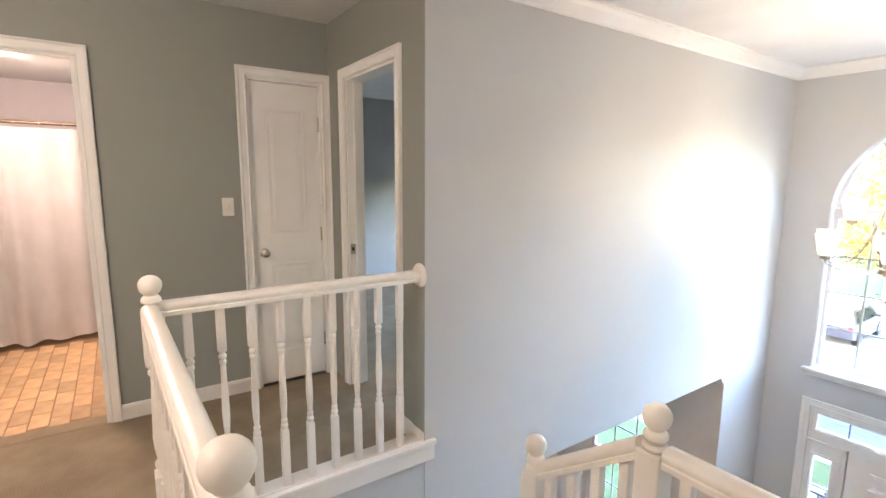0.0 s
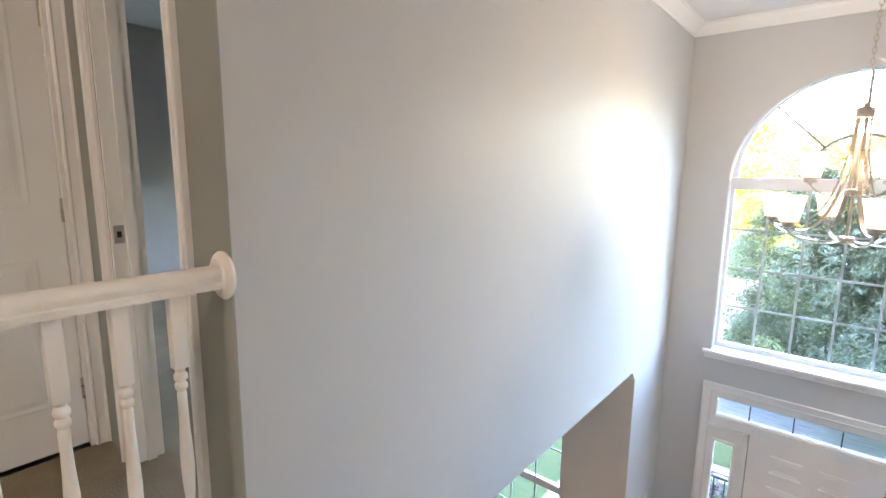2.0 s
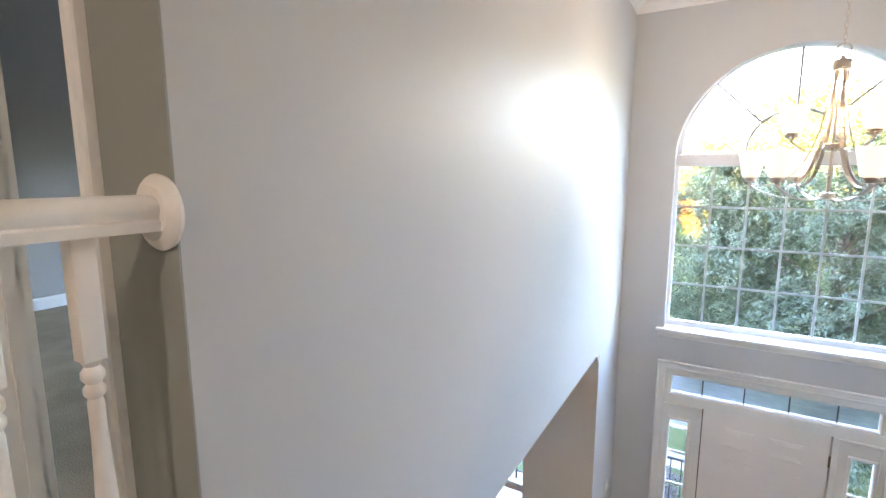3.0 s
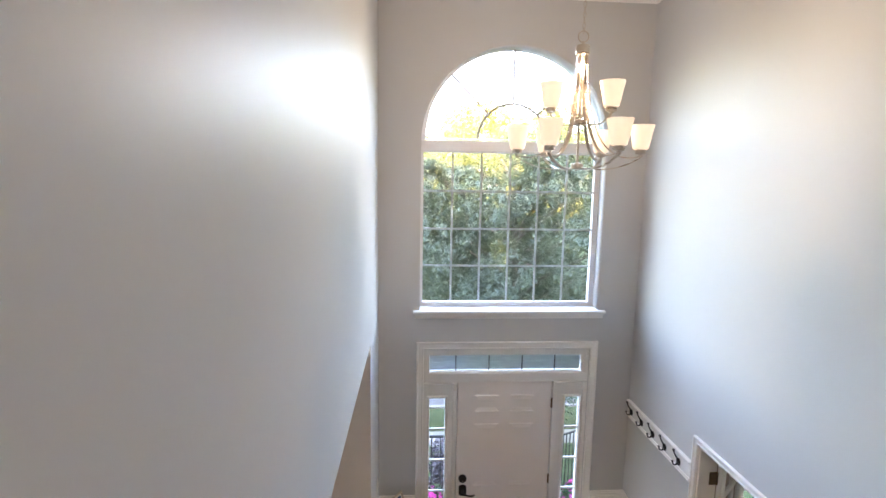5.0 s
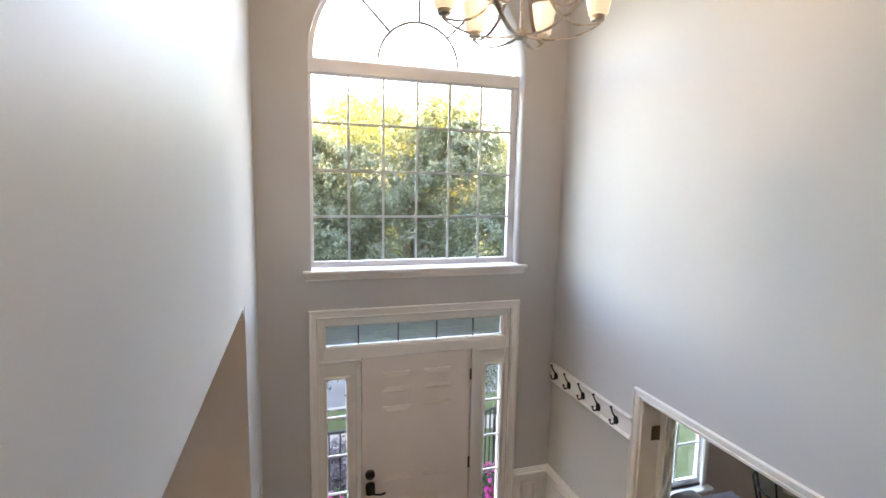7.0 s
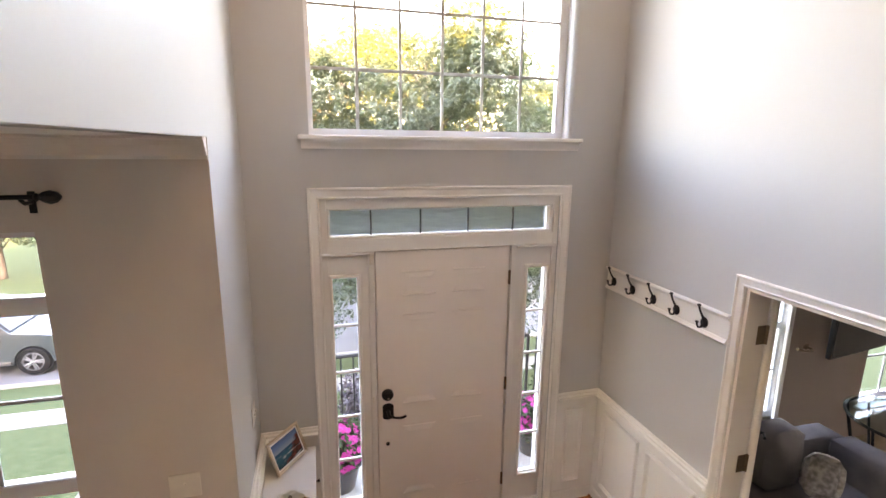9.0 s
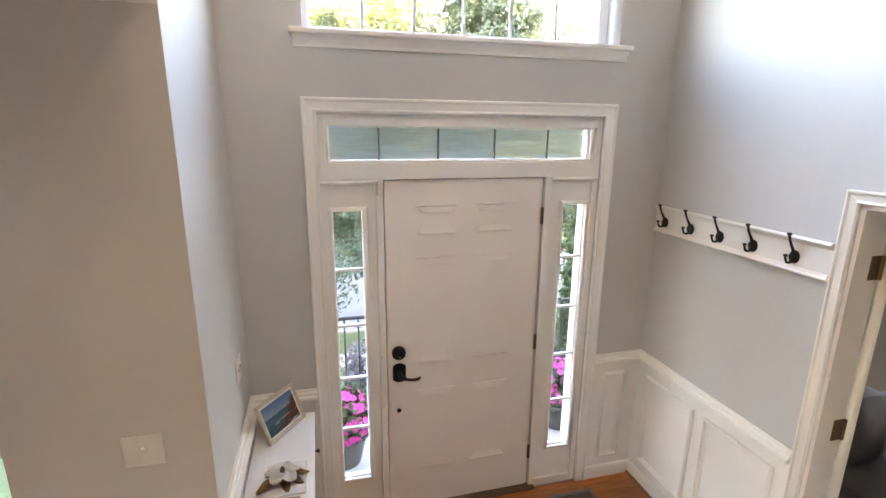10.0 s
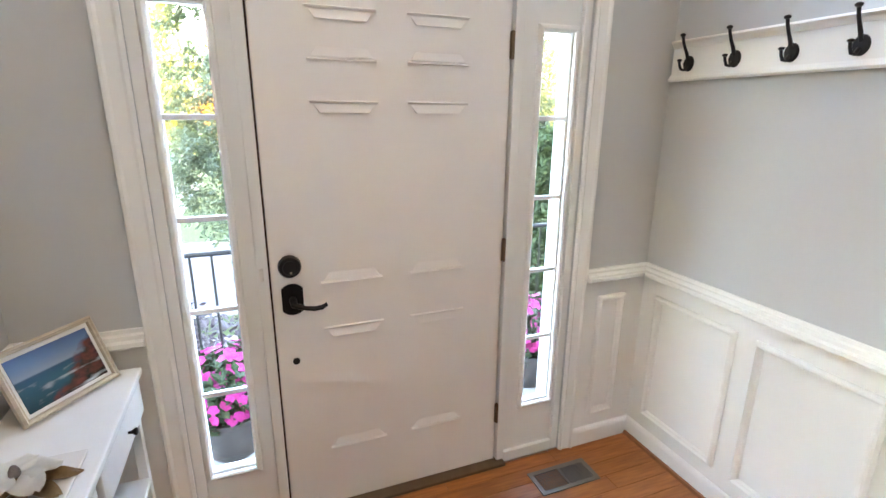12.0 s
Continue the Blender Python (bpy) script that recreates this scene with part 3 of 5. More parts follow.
for a in (45, 90, 135):
    c, s = math.cos(radians(a)), math.sin(radians(a))
    bm = bmesh.new()
    tube(bm, [(CX + 0.32 * c, GY - 0.006, SP + 0.32 * s), (CX + (RAD - 0.045) * c, GY - 0.006, SP + (RAD - 0.05) * s)], 0.011, 6)
    part("ray_bar", bm, M_BAR, win)
bm = bmesh.new()
box(bm, WX0 - 0.06, WX1 + 0.06, -0.05, 0.002, WZ0 - 0.046, WZ0 - 0.020, 0.006)
box(bm, WX0 + 0.002, WX1 - 0.002, -0.001, 0.14, WZ0 - 0.044, WZ0 - 0.019)
sweep(bm, [(0, 0), (0, 0.030), (0.018, 0.024), (0.040, 0.012), (0.052, 0.010), (0.052, 0)], [(WX0 - 0.045, 0, WZ0 - 0.046), (WX1 + 0.045, 0, WZ0 - 0.046)], (0, -1, 0))
part("window_sill", bm, M_TRIM, win)

# ---- chair rail, wainscot, baseboards ----
CH = 0.925
trim("chair_rail_right", CHAIR, [(W, 0, CH), (W, -1.082, CH)], (-1, 0, 0), "white moulded chair rail")
trim("chair_rail_front", CHAIR, [(2.072, 0, CH), (W, 0, CH)], (0, -1, 0), "white moulded chair rail")
trim("chair_rail_front_left", CHAIR, [(0, 0, CH), (0.348, 0, CH)], (0, -1, 0), "white moulded chair rail")
trim("chair_rail_left", CHAIR, [(0, DF, CH), (0, 0, CH)], (1, 0, 0), "white moulded chair rail")
structure("wainscot_right", cube(W - 0.004, W, -1.082, 0, 0, CH - 0.02), M_TRIM, "white-painted wainscot below the chair rail", "trim")
structure("wainscot_front", cube(2.072, W - 0.004, -0.004, 0, 0, CH - 0.02), M_TRIM, "white-painted wainscot below the chair rail", "trim")
structure("wainscot_left", cube(0, 0.004, DF + 0.002, 0, 0, CH - 0.02), M_TRIM, "white-painted wainscot below the chair rail", "trim")
structure("wainscot_front_left", cube(0.004, 0.348, -0.004, 0, 0, CH - 0.02), M_TRIM, "white-painted wainscot below the chair rail", "trim")
for y0, y1 in ((-0.505, -0.095), (-1.01, -0.585)):
    trim("panel_mould", PANEL, [(W - 0.004, y0, 0.165), (W - 0.004, y1, 0.165), (W - 0.004, y1, 0.79), (W - 0.004, y0, 0.79)], (-1, 0, 0), "white picture-frame moulding on the wainscot", True)
trim("panel_mould", PANEL, [(2.15, -0.004, 0.165), (2.15, -0.004, 0.79), (2.30, -0.004, 0.79), (2.30, -0.004, 0.165)], (0, -1, 0), "white picture-frame moulding on the wainscot", True)
trim("baseboard_right", BASE, [(W - 0.004, -1.082, 0), (W - 0.004, 0, 0)], (-1, 0, 0), "white baseboard")
trim("baseboard_front", BASE, [(W, -0.004, 0), (2.072, -0.004, 0)], (0, -1, 0), "white baseboard")
M_SHOE = material("shoe_mould_oak", (0.30, 0.12, 0.045), 0.4, scale=20)
trim("shoe_right", [(0, 0), (0, 0.014), (0.014, 0.010), (0.016, 0.0)], [(W - 0.018, -1.082, 0), (W - 0.018, -0.018, 0)], (-1, 0, 0), "oak shoe moulding along the baseboard", mat=M_SHOE)

trim("chair_rail_dining", CHAIR, [(-3.66, DF, CH), (-1.56, DF, CH)], (0, -1, 0), "white moulded chair rail of the dining room")
structure("wainscot_dining", cube(-3.66, -1.56, DF - 0.004, DF, 0, CH - 0.02), M_TRIM, "white-painted wainscot of the dining room", "trim")

# ---- den doorway and french door ----
OY0, OY1, OZ = -2.75, -1.135, 2.055
trim("den_casing", [(u * 0.72, v) for u, v in CASING], [(W, OY0, 0), (W, OY0, OZ), (W, OY1, OZ), (W, OY1, 0)], (-1, 0, 0), "white moulded casing of the den doorway")
bm = bmesh.new()
box(bm, W + 0.002, W + 0.138, OY1 - 0.018, OY1, 0, OZ)
box(bm, W + 0.002, W + 0.138, OY0, OY0 + 0.018, 0, OZ)
box(bm, W + 0.002, W + 0.138, OY0 + 0.018, OY1 - 0.018, OZ - 0.018, OZ)
structure("den_jamb", bm, M_DOOR, "white door jamb of the den", "trim")

# ---- lamps that the place has ----
lamp("bathroom_lamp", "POINT", pose(-2.2, -6.0, TOP - 0.4), 1.65, (1.0, 0.78, 0.60), size=0.12)
lamp("hall_lamp", "POINT", pose(0.9, -6.7, TOP - 0.22), 1.65, (1.0, 0.80, 0.60), size=0.12)

lamp("chandelier_bulbs", "POINT", pose(1.196, -1.70, 4.56), 2.4, (1.0, 0.80, 0.55), size=0.05)

# ---- foyer floor vent and door fittings ----
M_VENT = material("vent_steel", (0.17, 0.155, 0.14), 0.45, 0.4, scale=20)
M_DARK = material("vent_dark", (0.015, 0.014, 0.013), 0.7)
vent = thing("floor_vent", "grey metal floor register set in the oak floor", "vent", m=pose(1.915, -0.175, 0.001))
part("rim", plate_mesh("rim", [rect(-0.15, 0.15, -0.07, 0.07), rect(-0.13, -0.004, -0.05, 0.05), rect(0.004, 0.13, -0.05, 0.05)], 0.005, Matrix(), M_VENT), M_VENT, vent)
part("opening", cube(-0.13, 0.13, -0.05, 0.05, -0.010, -0.002), M_DARK, vent)
for i in range(14):
    for x0, x1 in ((-0.13, -0.004), (0.004, 0.13)):
        y = -0.046 + i * 0.0071
        part("slat", cube(x0, x1, y, y + (0.0015 if x0 < 0 else 0.0042), -0.002, 0.003), M_VENT, vent)

bm = lathe(bmesh.new(), [(0.040, 0.0), (0.040, 0.014), (0.036, 0.026), (0.026, 0.030), (0.024, 0.028)], pose(0.81, 0.0305, 1.07, 90), n=28)
lock = part("deadbolt", bm, M_BLACK, door, "round black deadbolt", smooth=True)
part("button", lathe(bmesh.new(), [(0.004, 0), (0.004, 0.003)], pose(0.812, 0.0015, 1.052, 90), n=10), M_NICKEL, lock)
loop = []
for k in range(40):
    a = 2 * math.pi * k / 40
    loop.append((max(-0.037, min(0.037, 0.052 * math.cos(a))), 0.058 * math.sin(a)))
hd = part("handle_plate", plate_mesh("bp", [loop], 0.012, Matrix.Translation((0.812, 0.018, 0.945)) @ IN_XZ, M_BLACK), M_BLACK, door, "shaped black back plate")
bm = bmesh.new()
tube(bm, [(0.812, 0.02, 0.945), (0.812, -0.035, 0.945), (0.822, -0.045, 0.944), (0.85, -0.048, 0.934), (0.88, -0.048, 0.928), (0.905, -0.048, 0.930), (0.922, -0.047, 0.938), (0.918, -0.047, 0.944)], [0.014, 0.012, 0.010, 0.008, 0.0085, 0.009, 0.007, 0.004], 10)
part("lever", bm, M_BLACK, hd, "curved black lever", smooth=True)
part("stud", lathe(bmesh.new(), [(0.013, 0.0), (0.013, 0.006), (0.009, 0.009)], pose(0.808, 0.0305, 0.697, 90), n=16), M_BLACK, door, "small round black cap", smooth=True)


def hinge(m, mat, parent, label):
    bm = lathe(bmesh.new(), [(0.007, -0.05), (0.008, -0.046), (0.008, 0.046), (0.007, 0.05)], m, n=10)
    for v in box(bm, -0.012, 0.012, 0.001, 0.004, -0.048, 0.048):
        v.co = m @ v.co
    return part("hinge", bm, mat, parent, label, smooth=True)


for z in (1.84, 1.05, 0.27):
    hinge(pose(1.664, 0.022, z), M_BRONZE, door, "worn bronze hinge")
sen = thing("door_sensor", "small white contact sensor at the door frame", "sensor")
part("housing", cube(0.705, 0.735, -0.012, 0.012, 1.985, 2.055, 0.004), M_PLATE, sen)
sen = thing("door_sensor", "small white contact sensor at the door frame", "sensor")
part("housing", cube(0.708, 0.722, 0.002, 0.012, 1.03, 1.075, 0.003), M_PLATE, sen)

# ---- coat hook board ----
board = thing("coat_rack", "white moulded board with five black coat hooks", "coat rack")
bm = bmesh.new()
box(bm, W - 0.018, W, -1.08, -0.02, 1.735, 1.885)
sweep(bm, [(0, 0), (0, 0.014), (0.008, 0.020), (0.016, 0.012), (0.030, 0.004), (0.030, 0)], [(W - 0.018, -0.02, 1.888), (W - 0.018, -1.08, 1.888)], (-1, 0, 0))
sweep(bm, [(0, 0), (0, 0.006), (0.010, 0.010), (0.018, 0.016), (0.026, 0.010), (0.026, 0)], [(W - 0.018, -0.02, 1.755), (W - 0.018, -1.08, 1.755)], (-1, 0, 0))
part("board", bm, M_TRIM, board)


def hook(y):
    bm = bmesh.new()
    x = W - 0.018
    lathe(bm, [(0.003, 0.012), (0.020, 0.010), (0.024, 0.004), (0.024, 0.0)], pose(x, y, 1.795, 0, -90) @ Matrix.Diagonal((1.25, 1.0, 1.0, 1)), n=18)
    tube(bm, [(x - 0.008, y, 1.805), (x - 0.018, y, 1.83), (x - 0.034, y, 1.855), (x - 0.044, y, 1.875), (x - 0.050, y, 1.895)], [0.007, 0.0065, 0.0055, 0.0055, 0.0055], 8)
    lathe(bm, [(0.004, -0.004), (0.010, 0.0), (0.011, 0.006), (0.006, 0.010)], Matrix.Translation((x - 0.051, y, 1.895)), n=12)
    tube(bm, [(x - 0.008, y, 1.785), (x - 0.024, y, 1.770), (x - 0.040, y, 1.772), (x - 0.050, y, 1.787), (x - 0.053, y, 1.800)], [0.007, 0.006, 0.0055, 0.005, 0.005], 8)
    lathe(bm, [(0.004, -0.003), (0.009, 0.0), (0.010, 0.005), (0.005, 0.008)], Matrix.Translation((x - 0.053, y, 1.802)), n=12)
    return part("hook", bm, M_BLACK, board, "black double coat hook", smooth=True)


for y in (-0.105, -0.31, -0.515, -0.715, -0.925):
    hook(y)


# ---- switch plates ----
def switch_plate(m, gangs, label, wide=0.0):
    ob = thing("light_switch", label, "light switch", m=m)
    w = 0.035 + 0.023 * (gangs - 1) + wide
    part("cover", cube(-w, w, -0.006, 0, -0.058, 0.058, 0.004), M_PLATE, ob)
    for i in range(gangs):
        x = (i - (gangs - 1) / 2) * 0.046
        part("toggle", cube(x - 0.005, x + 0.005, -0.018, -0.004, -0.004, 0.014, 0.002), M_PLATE, ob)
        for z in (-0.03, 0.03):
            part("screw", lathe(bmesh.new(), [(0.003, 0), (0.002, 0.001)], pose(x, -0.006, z, 90), n=8), M_PLATE, ob)
    return ob


switch_plate(pose(-0.212, DF - 0.001, 1.25), 1, "cream single switch on a wide cover plate, dining room wall", 0.028)
switch_plate(pose(0.001, -0.275, 1.222, 0, 0, 90), 2, "white double switch plate above the chair rail")
switch_plate(pose(-1.269, -4.88, 4.38, 0, 0, 90), 1, "white single switch plate beside the closet door")

# ---- console table with its things ----
M_CONSOLE = material("console_paint_white", (0.78, 0.78, 0.77), 0.38, scale=4, bump=0.03, bump_scale=60)
tb = thing("console_table", "white console table with drawers and low shelf", "table")
TX0, TX1, TY0, TY1, TZ = 0.035, 0.328, -1.02, -0.03, 0.80
part("tabletop", cube(TX0, TX1, TY0, TY1, TZ - 0.022, TZ, 0.004), M_CONSOLE, tb)
part("body", cube(TX0 + 0.02, TX1 - 0.022, TY0 + 0.02, TY1 - 0.02, TZ - 0.15, TZ - 0.0225), M_CONSOLE, tb)
for y0, y1, ky in ((-0.99, -0.545, -0.62), (-0.505, -0.06, -0.26)):
    d = part("drawer", cube(TX1 - 0.022, TX1 - 0.006, y0, y1, TZ - 0.14, TZ - 0.034, 0.003), M_CONSOLE, tb)
    bm = lathe(bmesh.new(), [(0.004, 0.0), (0.005, 0.010), (0.011, 0.018), (0.011, 0.022), (0.007, 0.025)], pose(TX1 - 0.0055, ky, TZ - 0.087, 0, 90), n=14)
    part("knob", bm, M_BLACK, d, "small black knob", smooth=True)
for x in (TX0 + 0.02, TX1 - 0.052):
    for y in (TY0 + 0.02, TY1 - 0.052):
        part("leg", cube(x, x + 0.03, y, y + 0.03, 0.0, TZ - 0.15, 0.002), M_CONSOLE, tb)
part("shelf", cube(TX0 + 0.015, TX1 - 0.018, TY0 + 0.05, TY1 - 0.05, 0.40, 0.42, 0.003), M_CONSOLE, tb)
bm = bmesh.new()
tube(bm, [(TX1 - 0.035, -0.09, 0.645), (TX1 - 0.035, -0.045, 0.56)], 0.006, 6)
part("brace", bm, M_VENT, tb, "grey metal corner brace")

# framed seaside photograph leaning back on the table
M_FRAME = material("frame_pale_wood", (0.56, 0.49, 0.39), 0.45, color2=(0.46, 0.39, 0.30), scale=12, stretch=(1, 1, 6), bump=0.1, bump_scale=60)
M_MAT = material("photo_mount_white", (0.80, 0.79, 0.77), 0.7, scale=10)


def photo_material():
    """Sky over sea over a red-brown headland, from smooth ramps and noise."""
    mat = bpy.data.materials.new("photo_seaside")
    mat.use_nodes = True
    n, l = mat.node_tree.nodes, mat.node_tree.links
    b = n["Principled BSDF"]
    b.inputs["Roughness"].default_value = 0.25
    tc, sep = n.new("ShaderNodeTexCoord"), n.new("ShaderNodeSeparateXYZ")
    l.new(tc.outputs["Generated"], sep.inputs[0])
    noi = n.new("ShaderNodeTexNoise")
    noi.inputs["Scale"].default_value, noi.inputs["Detail"].default_value = 5.0, 8.0
    l.new(tc.outputs["Generated"], noi.inputs["Vector"])
    ramp = n.new("ShaderNodeValToRGB")
    el = ramp.color_ramp.elements
    el[0].position, el[0].color = 0.0, (0.012, 0.05, 0.075, 1)
    el[1].position, el[1].color = 1.0, (0.07, 0.13, 0.27, 1)
    for p, c in ((0.40, (0.025, 0.10, 0.15, 1)), (0.57, (0.02, 0.07, 0.14, 1)), (0.60, (0.24, 0.31, 0.40, 1)), (0.8, (0.12, 0.21, 0.38, 1))):
        e = el.new(p)
        e.color = c
    l.new(sep.outputs["Z"], ramp.inputs[0])
    # headland: below a line that rises to the right
    a = n.new("ShaderNodeMath")
    a.operation = "MULTIPLY_ADD"
    a.inputs[1].default_value, a.inputs[2].default_value = 1.35, -0.60
    l.new(sep.outputs["X"], a.inputs[0])
    d = n.new("ShaderNodeMath")
    d.operation = "SUBTRACT"
    l.new(a.outputs[0], d.inputs[0])
    l.new(sep.outputs["Z"], d.inputs[1])
    e2 = n.new("ShaderNodeMath")
    e2.operation = "MULTIPLY_ADD"
    e2.inputs[1].default_value = 0.7
    l.new(noi.outputs["Fac"], e2.inputs[0])
    l.new(d.outputs[0], e2.inputs[2])
    st = n.new("ShaderNodeMapRange")
    st.inputs["From Min"].default_value, st.inputs["From Max"].default_value = 0.14, 0.34
    l.new(e2.outputs[0], st.inputs["Value"])
    land = n.new("ShaderNodeValToRGB")
    land.color_ramp.elements[0].position, land.color_ramp.elements[0].color = 0.42, (0.016, 0.016, 0.014, 1)
    land.color_ramp.elements[1].position, land.color_ramp.elements[1].color = 0.66, (0.15, 0.040, 0.030, 1)
    l.new(noi.outputs["Fac"], land.inputs[0])
    mx = n.new("ShaderNodeMix")
    mx.data_type = "RGBA"
    l.new(st.outputs[0], mx.inputs["Factor"])
    l.new(ramp.outputs[0], mx.inputs["A"])
    l.new(land.outputs[0], mx.inputs["B"])
    # surf
    foam = n.new("ShaderNodeTexNoise")
    foam.inputs["Scale"].default_value, foam.inputs["Detail"].default_value = 2.6, 6.0
    mpg = n.new("ShaderNodeMapping")
    mpg.inputs["Scale"].default_value = (0.8, 1, 3.0)
    l.new(tc.outputs["Generated"], mpg.inputs[0])
    l.new(mpg.outputs[0], foam.inputs["Vector"])
    fr = n.new("ShaderNodeMapRange")
    fr.inputs["From Min"].default_value, fr.inputs["From Max"].default_value = 0.56, 0.76
    l.new(foam.outputs["Fac"], fr.inputs["Value"])
    lowz = n.new("ShaderNodeMath")
    lowz.operation = "LESS_THAN"
    lowz.inputs[1].default_value = 0.5
    l.new(sep.outputs["Z"], lowz.inputs[0])
    mul = n.new("ShaderNodeMath")
    mul.operation = "MULTIPLY"
    l.new(fr.outputs[0], mul.inputs[0])
    l.new(lowz.outputs[0], mul.inputs[1])
    m2 = n.new("ShaderNodeMix")
    m2.data_type = "RGBA"
    m2.inputs["B"].default_value = (0.6, 0.66, 0.7, 1)
    l.new(mul.outputs[0], m2.inputs["Factor"])
    l.new(mx.outputs["Result"], m2.inputs["A"])
    l.new(m2.outputs["Result"], b.inputs["Base Color"])
    return mat


pf = thing("photo_frame", "pale wooden frame with seaside photograph, leaning on the console", "picture frame", m=pose(0.192, -0.185, TZ + 0.003, -22, 0, 54))
FW, FH = 0.138, 0.205
bm = bmesh.new()
sweep(bm, [(0, 0), (0, 0.012), (0.006, 0.018), (0.010, 0.014), (0.014, 0.014), (0.016, 0.008), (0.016, 0)], [(-FW, 0, 0), (-FW, 0, FH), (FW, 0, FH), (FW, 0, 0)], (0, -1, 0), True)
part("frame_moulding", bm, M_FRAME, pf)
part("mount", cube(-FW + 0.012, FW - 0.012, -0.004, 0.004, 0.012, FH - 0.012), M_MAT, pf, "white photo mount")
part("photograph", cube(-FW + 0.026, FW - 0.026, -0.006, -0.0042, 0.026, FH - 0.028), photo_material(), pf, "photograph of surf below a headland")
part("strut", cube(-0.02, 0.02, 0.02, 0.024, 0.004, 0.14), M_BLACK, pf, "dark easel back", at=pose(0, 0.004, 0, -24))

# magnolia flower
M_PETAL = material("petal_cream", (0.82, 0.80, 0.76), 0.55, color2=(0.80, 0.77, 0.70), scale=12, bump=0.05, bump_scale=80)
M_GOLD = material("leaf_gold_brown", (0.36, 0.23, 0.10), 0.42, 0.15, color2=(0.22, 0.13, 0.055), scale=25, bump=0.2, bump_scale=60)
M_STAMEN = material("stamen_grey", (0.20, 0.17, 0.16), 0.7, scale=60, bump=0.5, bump_scale=300)


def petal(parent, name, mat, length, width, turn, lift, cup, z=0.0, droop=0.0):
    """Cupped petal or leaf of real thickness, from a grid."""
    bm = bmesh.new()
    n, k = 9, 6
    rows = []
    for i in range(n + 1):
        u = i / n
        half = width * (math.sin(math.pi * (0.06 + 0.90 * u)) ** 0.75) / 2
        rows.append([])
        for j in range(k + 1):
            v = 2 * j / k - 1
            h = lift * u * length + cup * (v * v) * half - droop * (u ** 2.5) * length + 0.004 * math.sin(9 * u + 3 * v)
            rows[-1].append(bm.verts.new((0.008 + u * length, v * half, h)))
    for a, b in zip(rows, rows[1:]):
        for j in range(k):
            bm.faces.new((a[j], b[j], b[j + 1], a[j + 1]))
    bmesh.ops.solidify(bm, geom=bm.faces[:], thickness=0.0018)
    return part(name, bm, mat, parent, smooth=True, at=pose(0, 0, z, 0, 0, turn))


fl = thing("artificial_magnolia", "cream magnolia flower with gold-brown leaves on the console", "flower", m=pose(0.192, -0.555, TZ + 0.0125))
for k in range(5):
    petal(fl, "petal", M_PETAL, 0.072, 0.066, 25 + 72 * k, 0.06, 0.10, 0.030 + 0.004 * (k % 2), 0.12)
for a, s in ((10, 0.105), (95, 0.085), (215, 0.12), (285, 0.09), (330, 0.095), (160, 0.075)):
    petal(fl, "leaf", M_GOLD, s, s * 0.46, a, -0.02, 0.35, 0.004, 0.03)
bm = lathe(bmesh.new(), [(0.006, 0.0), (0.011, 0.008), (0.010, 0.018), (0.005, 0.028), (0.002, 0.030)], Matrix.Translation((0, 0, 0.030)), n=12)
part("stamen", bm, M_STAMEN, fl, smooth=True)
bk = thing("serving_plate", "thin glossy white plate under the magnolia", "plate")
M_ACRYL = material("plate_white_gloss", (0.80, 0.79, 0.77), 0.12, scale=10)
part("plate", cube(0.12, 0.29, -0.66, -0.45, TZ + 0.001, TZ + 0.010, 0.003), M_ACRYL, bk)
M_PINE = material("pine_wood", (0.50, 0.36, 0.21), 0.5, color2=(0.42, 0.28, 0.15), scale=5, stretch=(1, 12, 1), bump=0.1, bump_scale=40)
bk = thing("wooden_box", "low pine wooden box on the console", "box")
part("box_body", cube(0.07, 0.27, -0.90, -0.735, TZ + 0.001, TZ + 0.045, 0.004), M_PINE, bk)
part("lid", cube(0.068, 0.272, -0.902, -0.733, TZ + 0.0455, TZ + 0.056, 0.003), M_PINE, bk)

# ---- chandelier ----
ch = thing("chandelier", "nine-light brushed nickel chandelier with lit frosted glass shades", "chandelier", m=pose(1.196, -1.70, 0.004))
part("canopy", lathe(bmesh.new(), [(0.065, TOP), (0.065, TOP - 0.006), (0.05, TOP - 0.020), (0.012, TOP - 0.032), (0.008, TOP - 0.045)], n=24), M_NICKEL, ch, smooth=True)
z, k = TOP - 0.045, 0
while z > 4.735:
    a = math.pi / 2 * (k % 2)
    bm = bmesh.new()
    tube(bm, [(0.008 * math.cos(t) * math.cos(a), 0.008 * math.cos(t) * math.sin(a), z - 0.014 + 0.017 * math.sin(t)) for t in [2 * math.pi * i / 12 for i in range(13)]], 0.0016, 5)
    part("chain_link", bm, M_NICKEL, ch, smooth=True)
    z, k = z - 0.026, k + 1
bm = bmesh.new()
tube(bm, [(0.028 * math.cos(t), 0, 4.705 + 0.028 * math.sin(t)) for t in [2 * math.pi * i / 24 for i in range(25)]], 0.0035, 8)
part("loop", bm, M_NICKEL, ch, smooth=True)
part("top_hub", lathe(bmesh.new(), [(0.008, 4.68), (0.012, 4.665), (0.034, 4.66), (0.036, 4.655), (0.036, 4.618), (0.033, 4.612), (0.010, 4.610)], n=24), M_NICKEL, ch, smooth=True)
part("stem", lathe(bmesh.new(), [(0.007, 4.03), (0.007, 4.612)], n=12), M_NICKEL, ch, smooth=True)
part("middle_hub", lathe(bmesh.new(), [(0.010, 4.245), (0.034, 4.25), (0.036, 4.256), (0.036, 4.272), (0.034, 4.277), (0.010, 4.282)], n=24), M_NICKEL, ch, smooth=True)
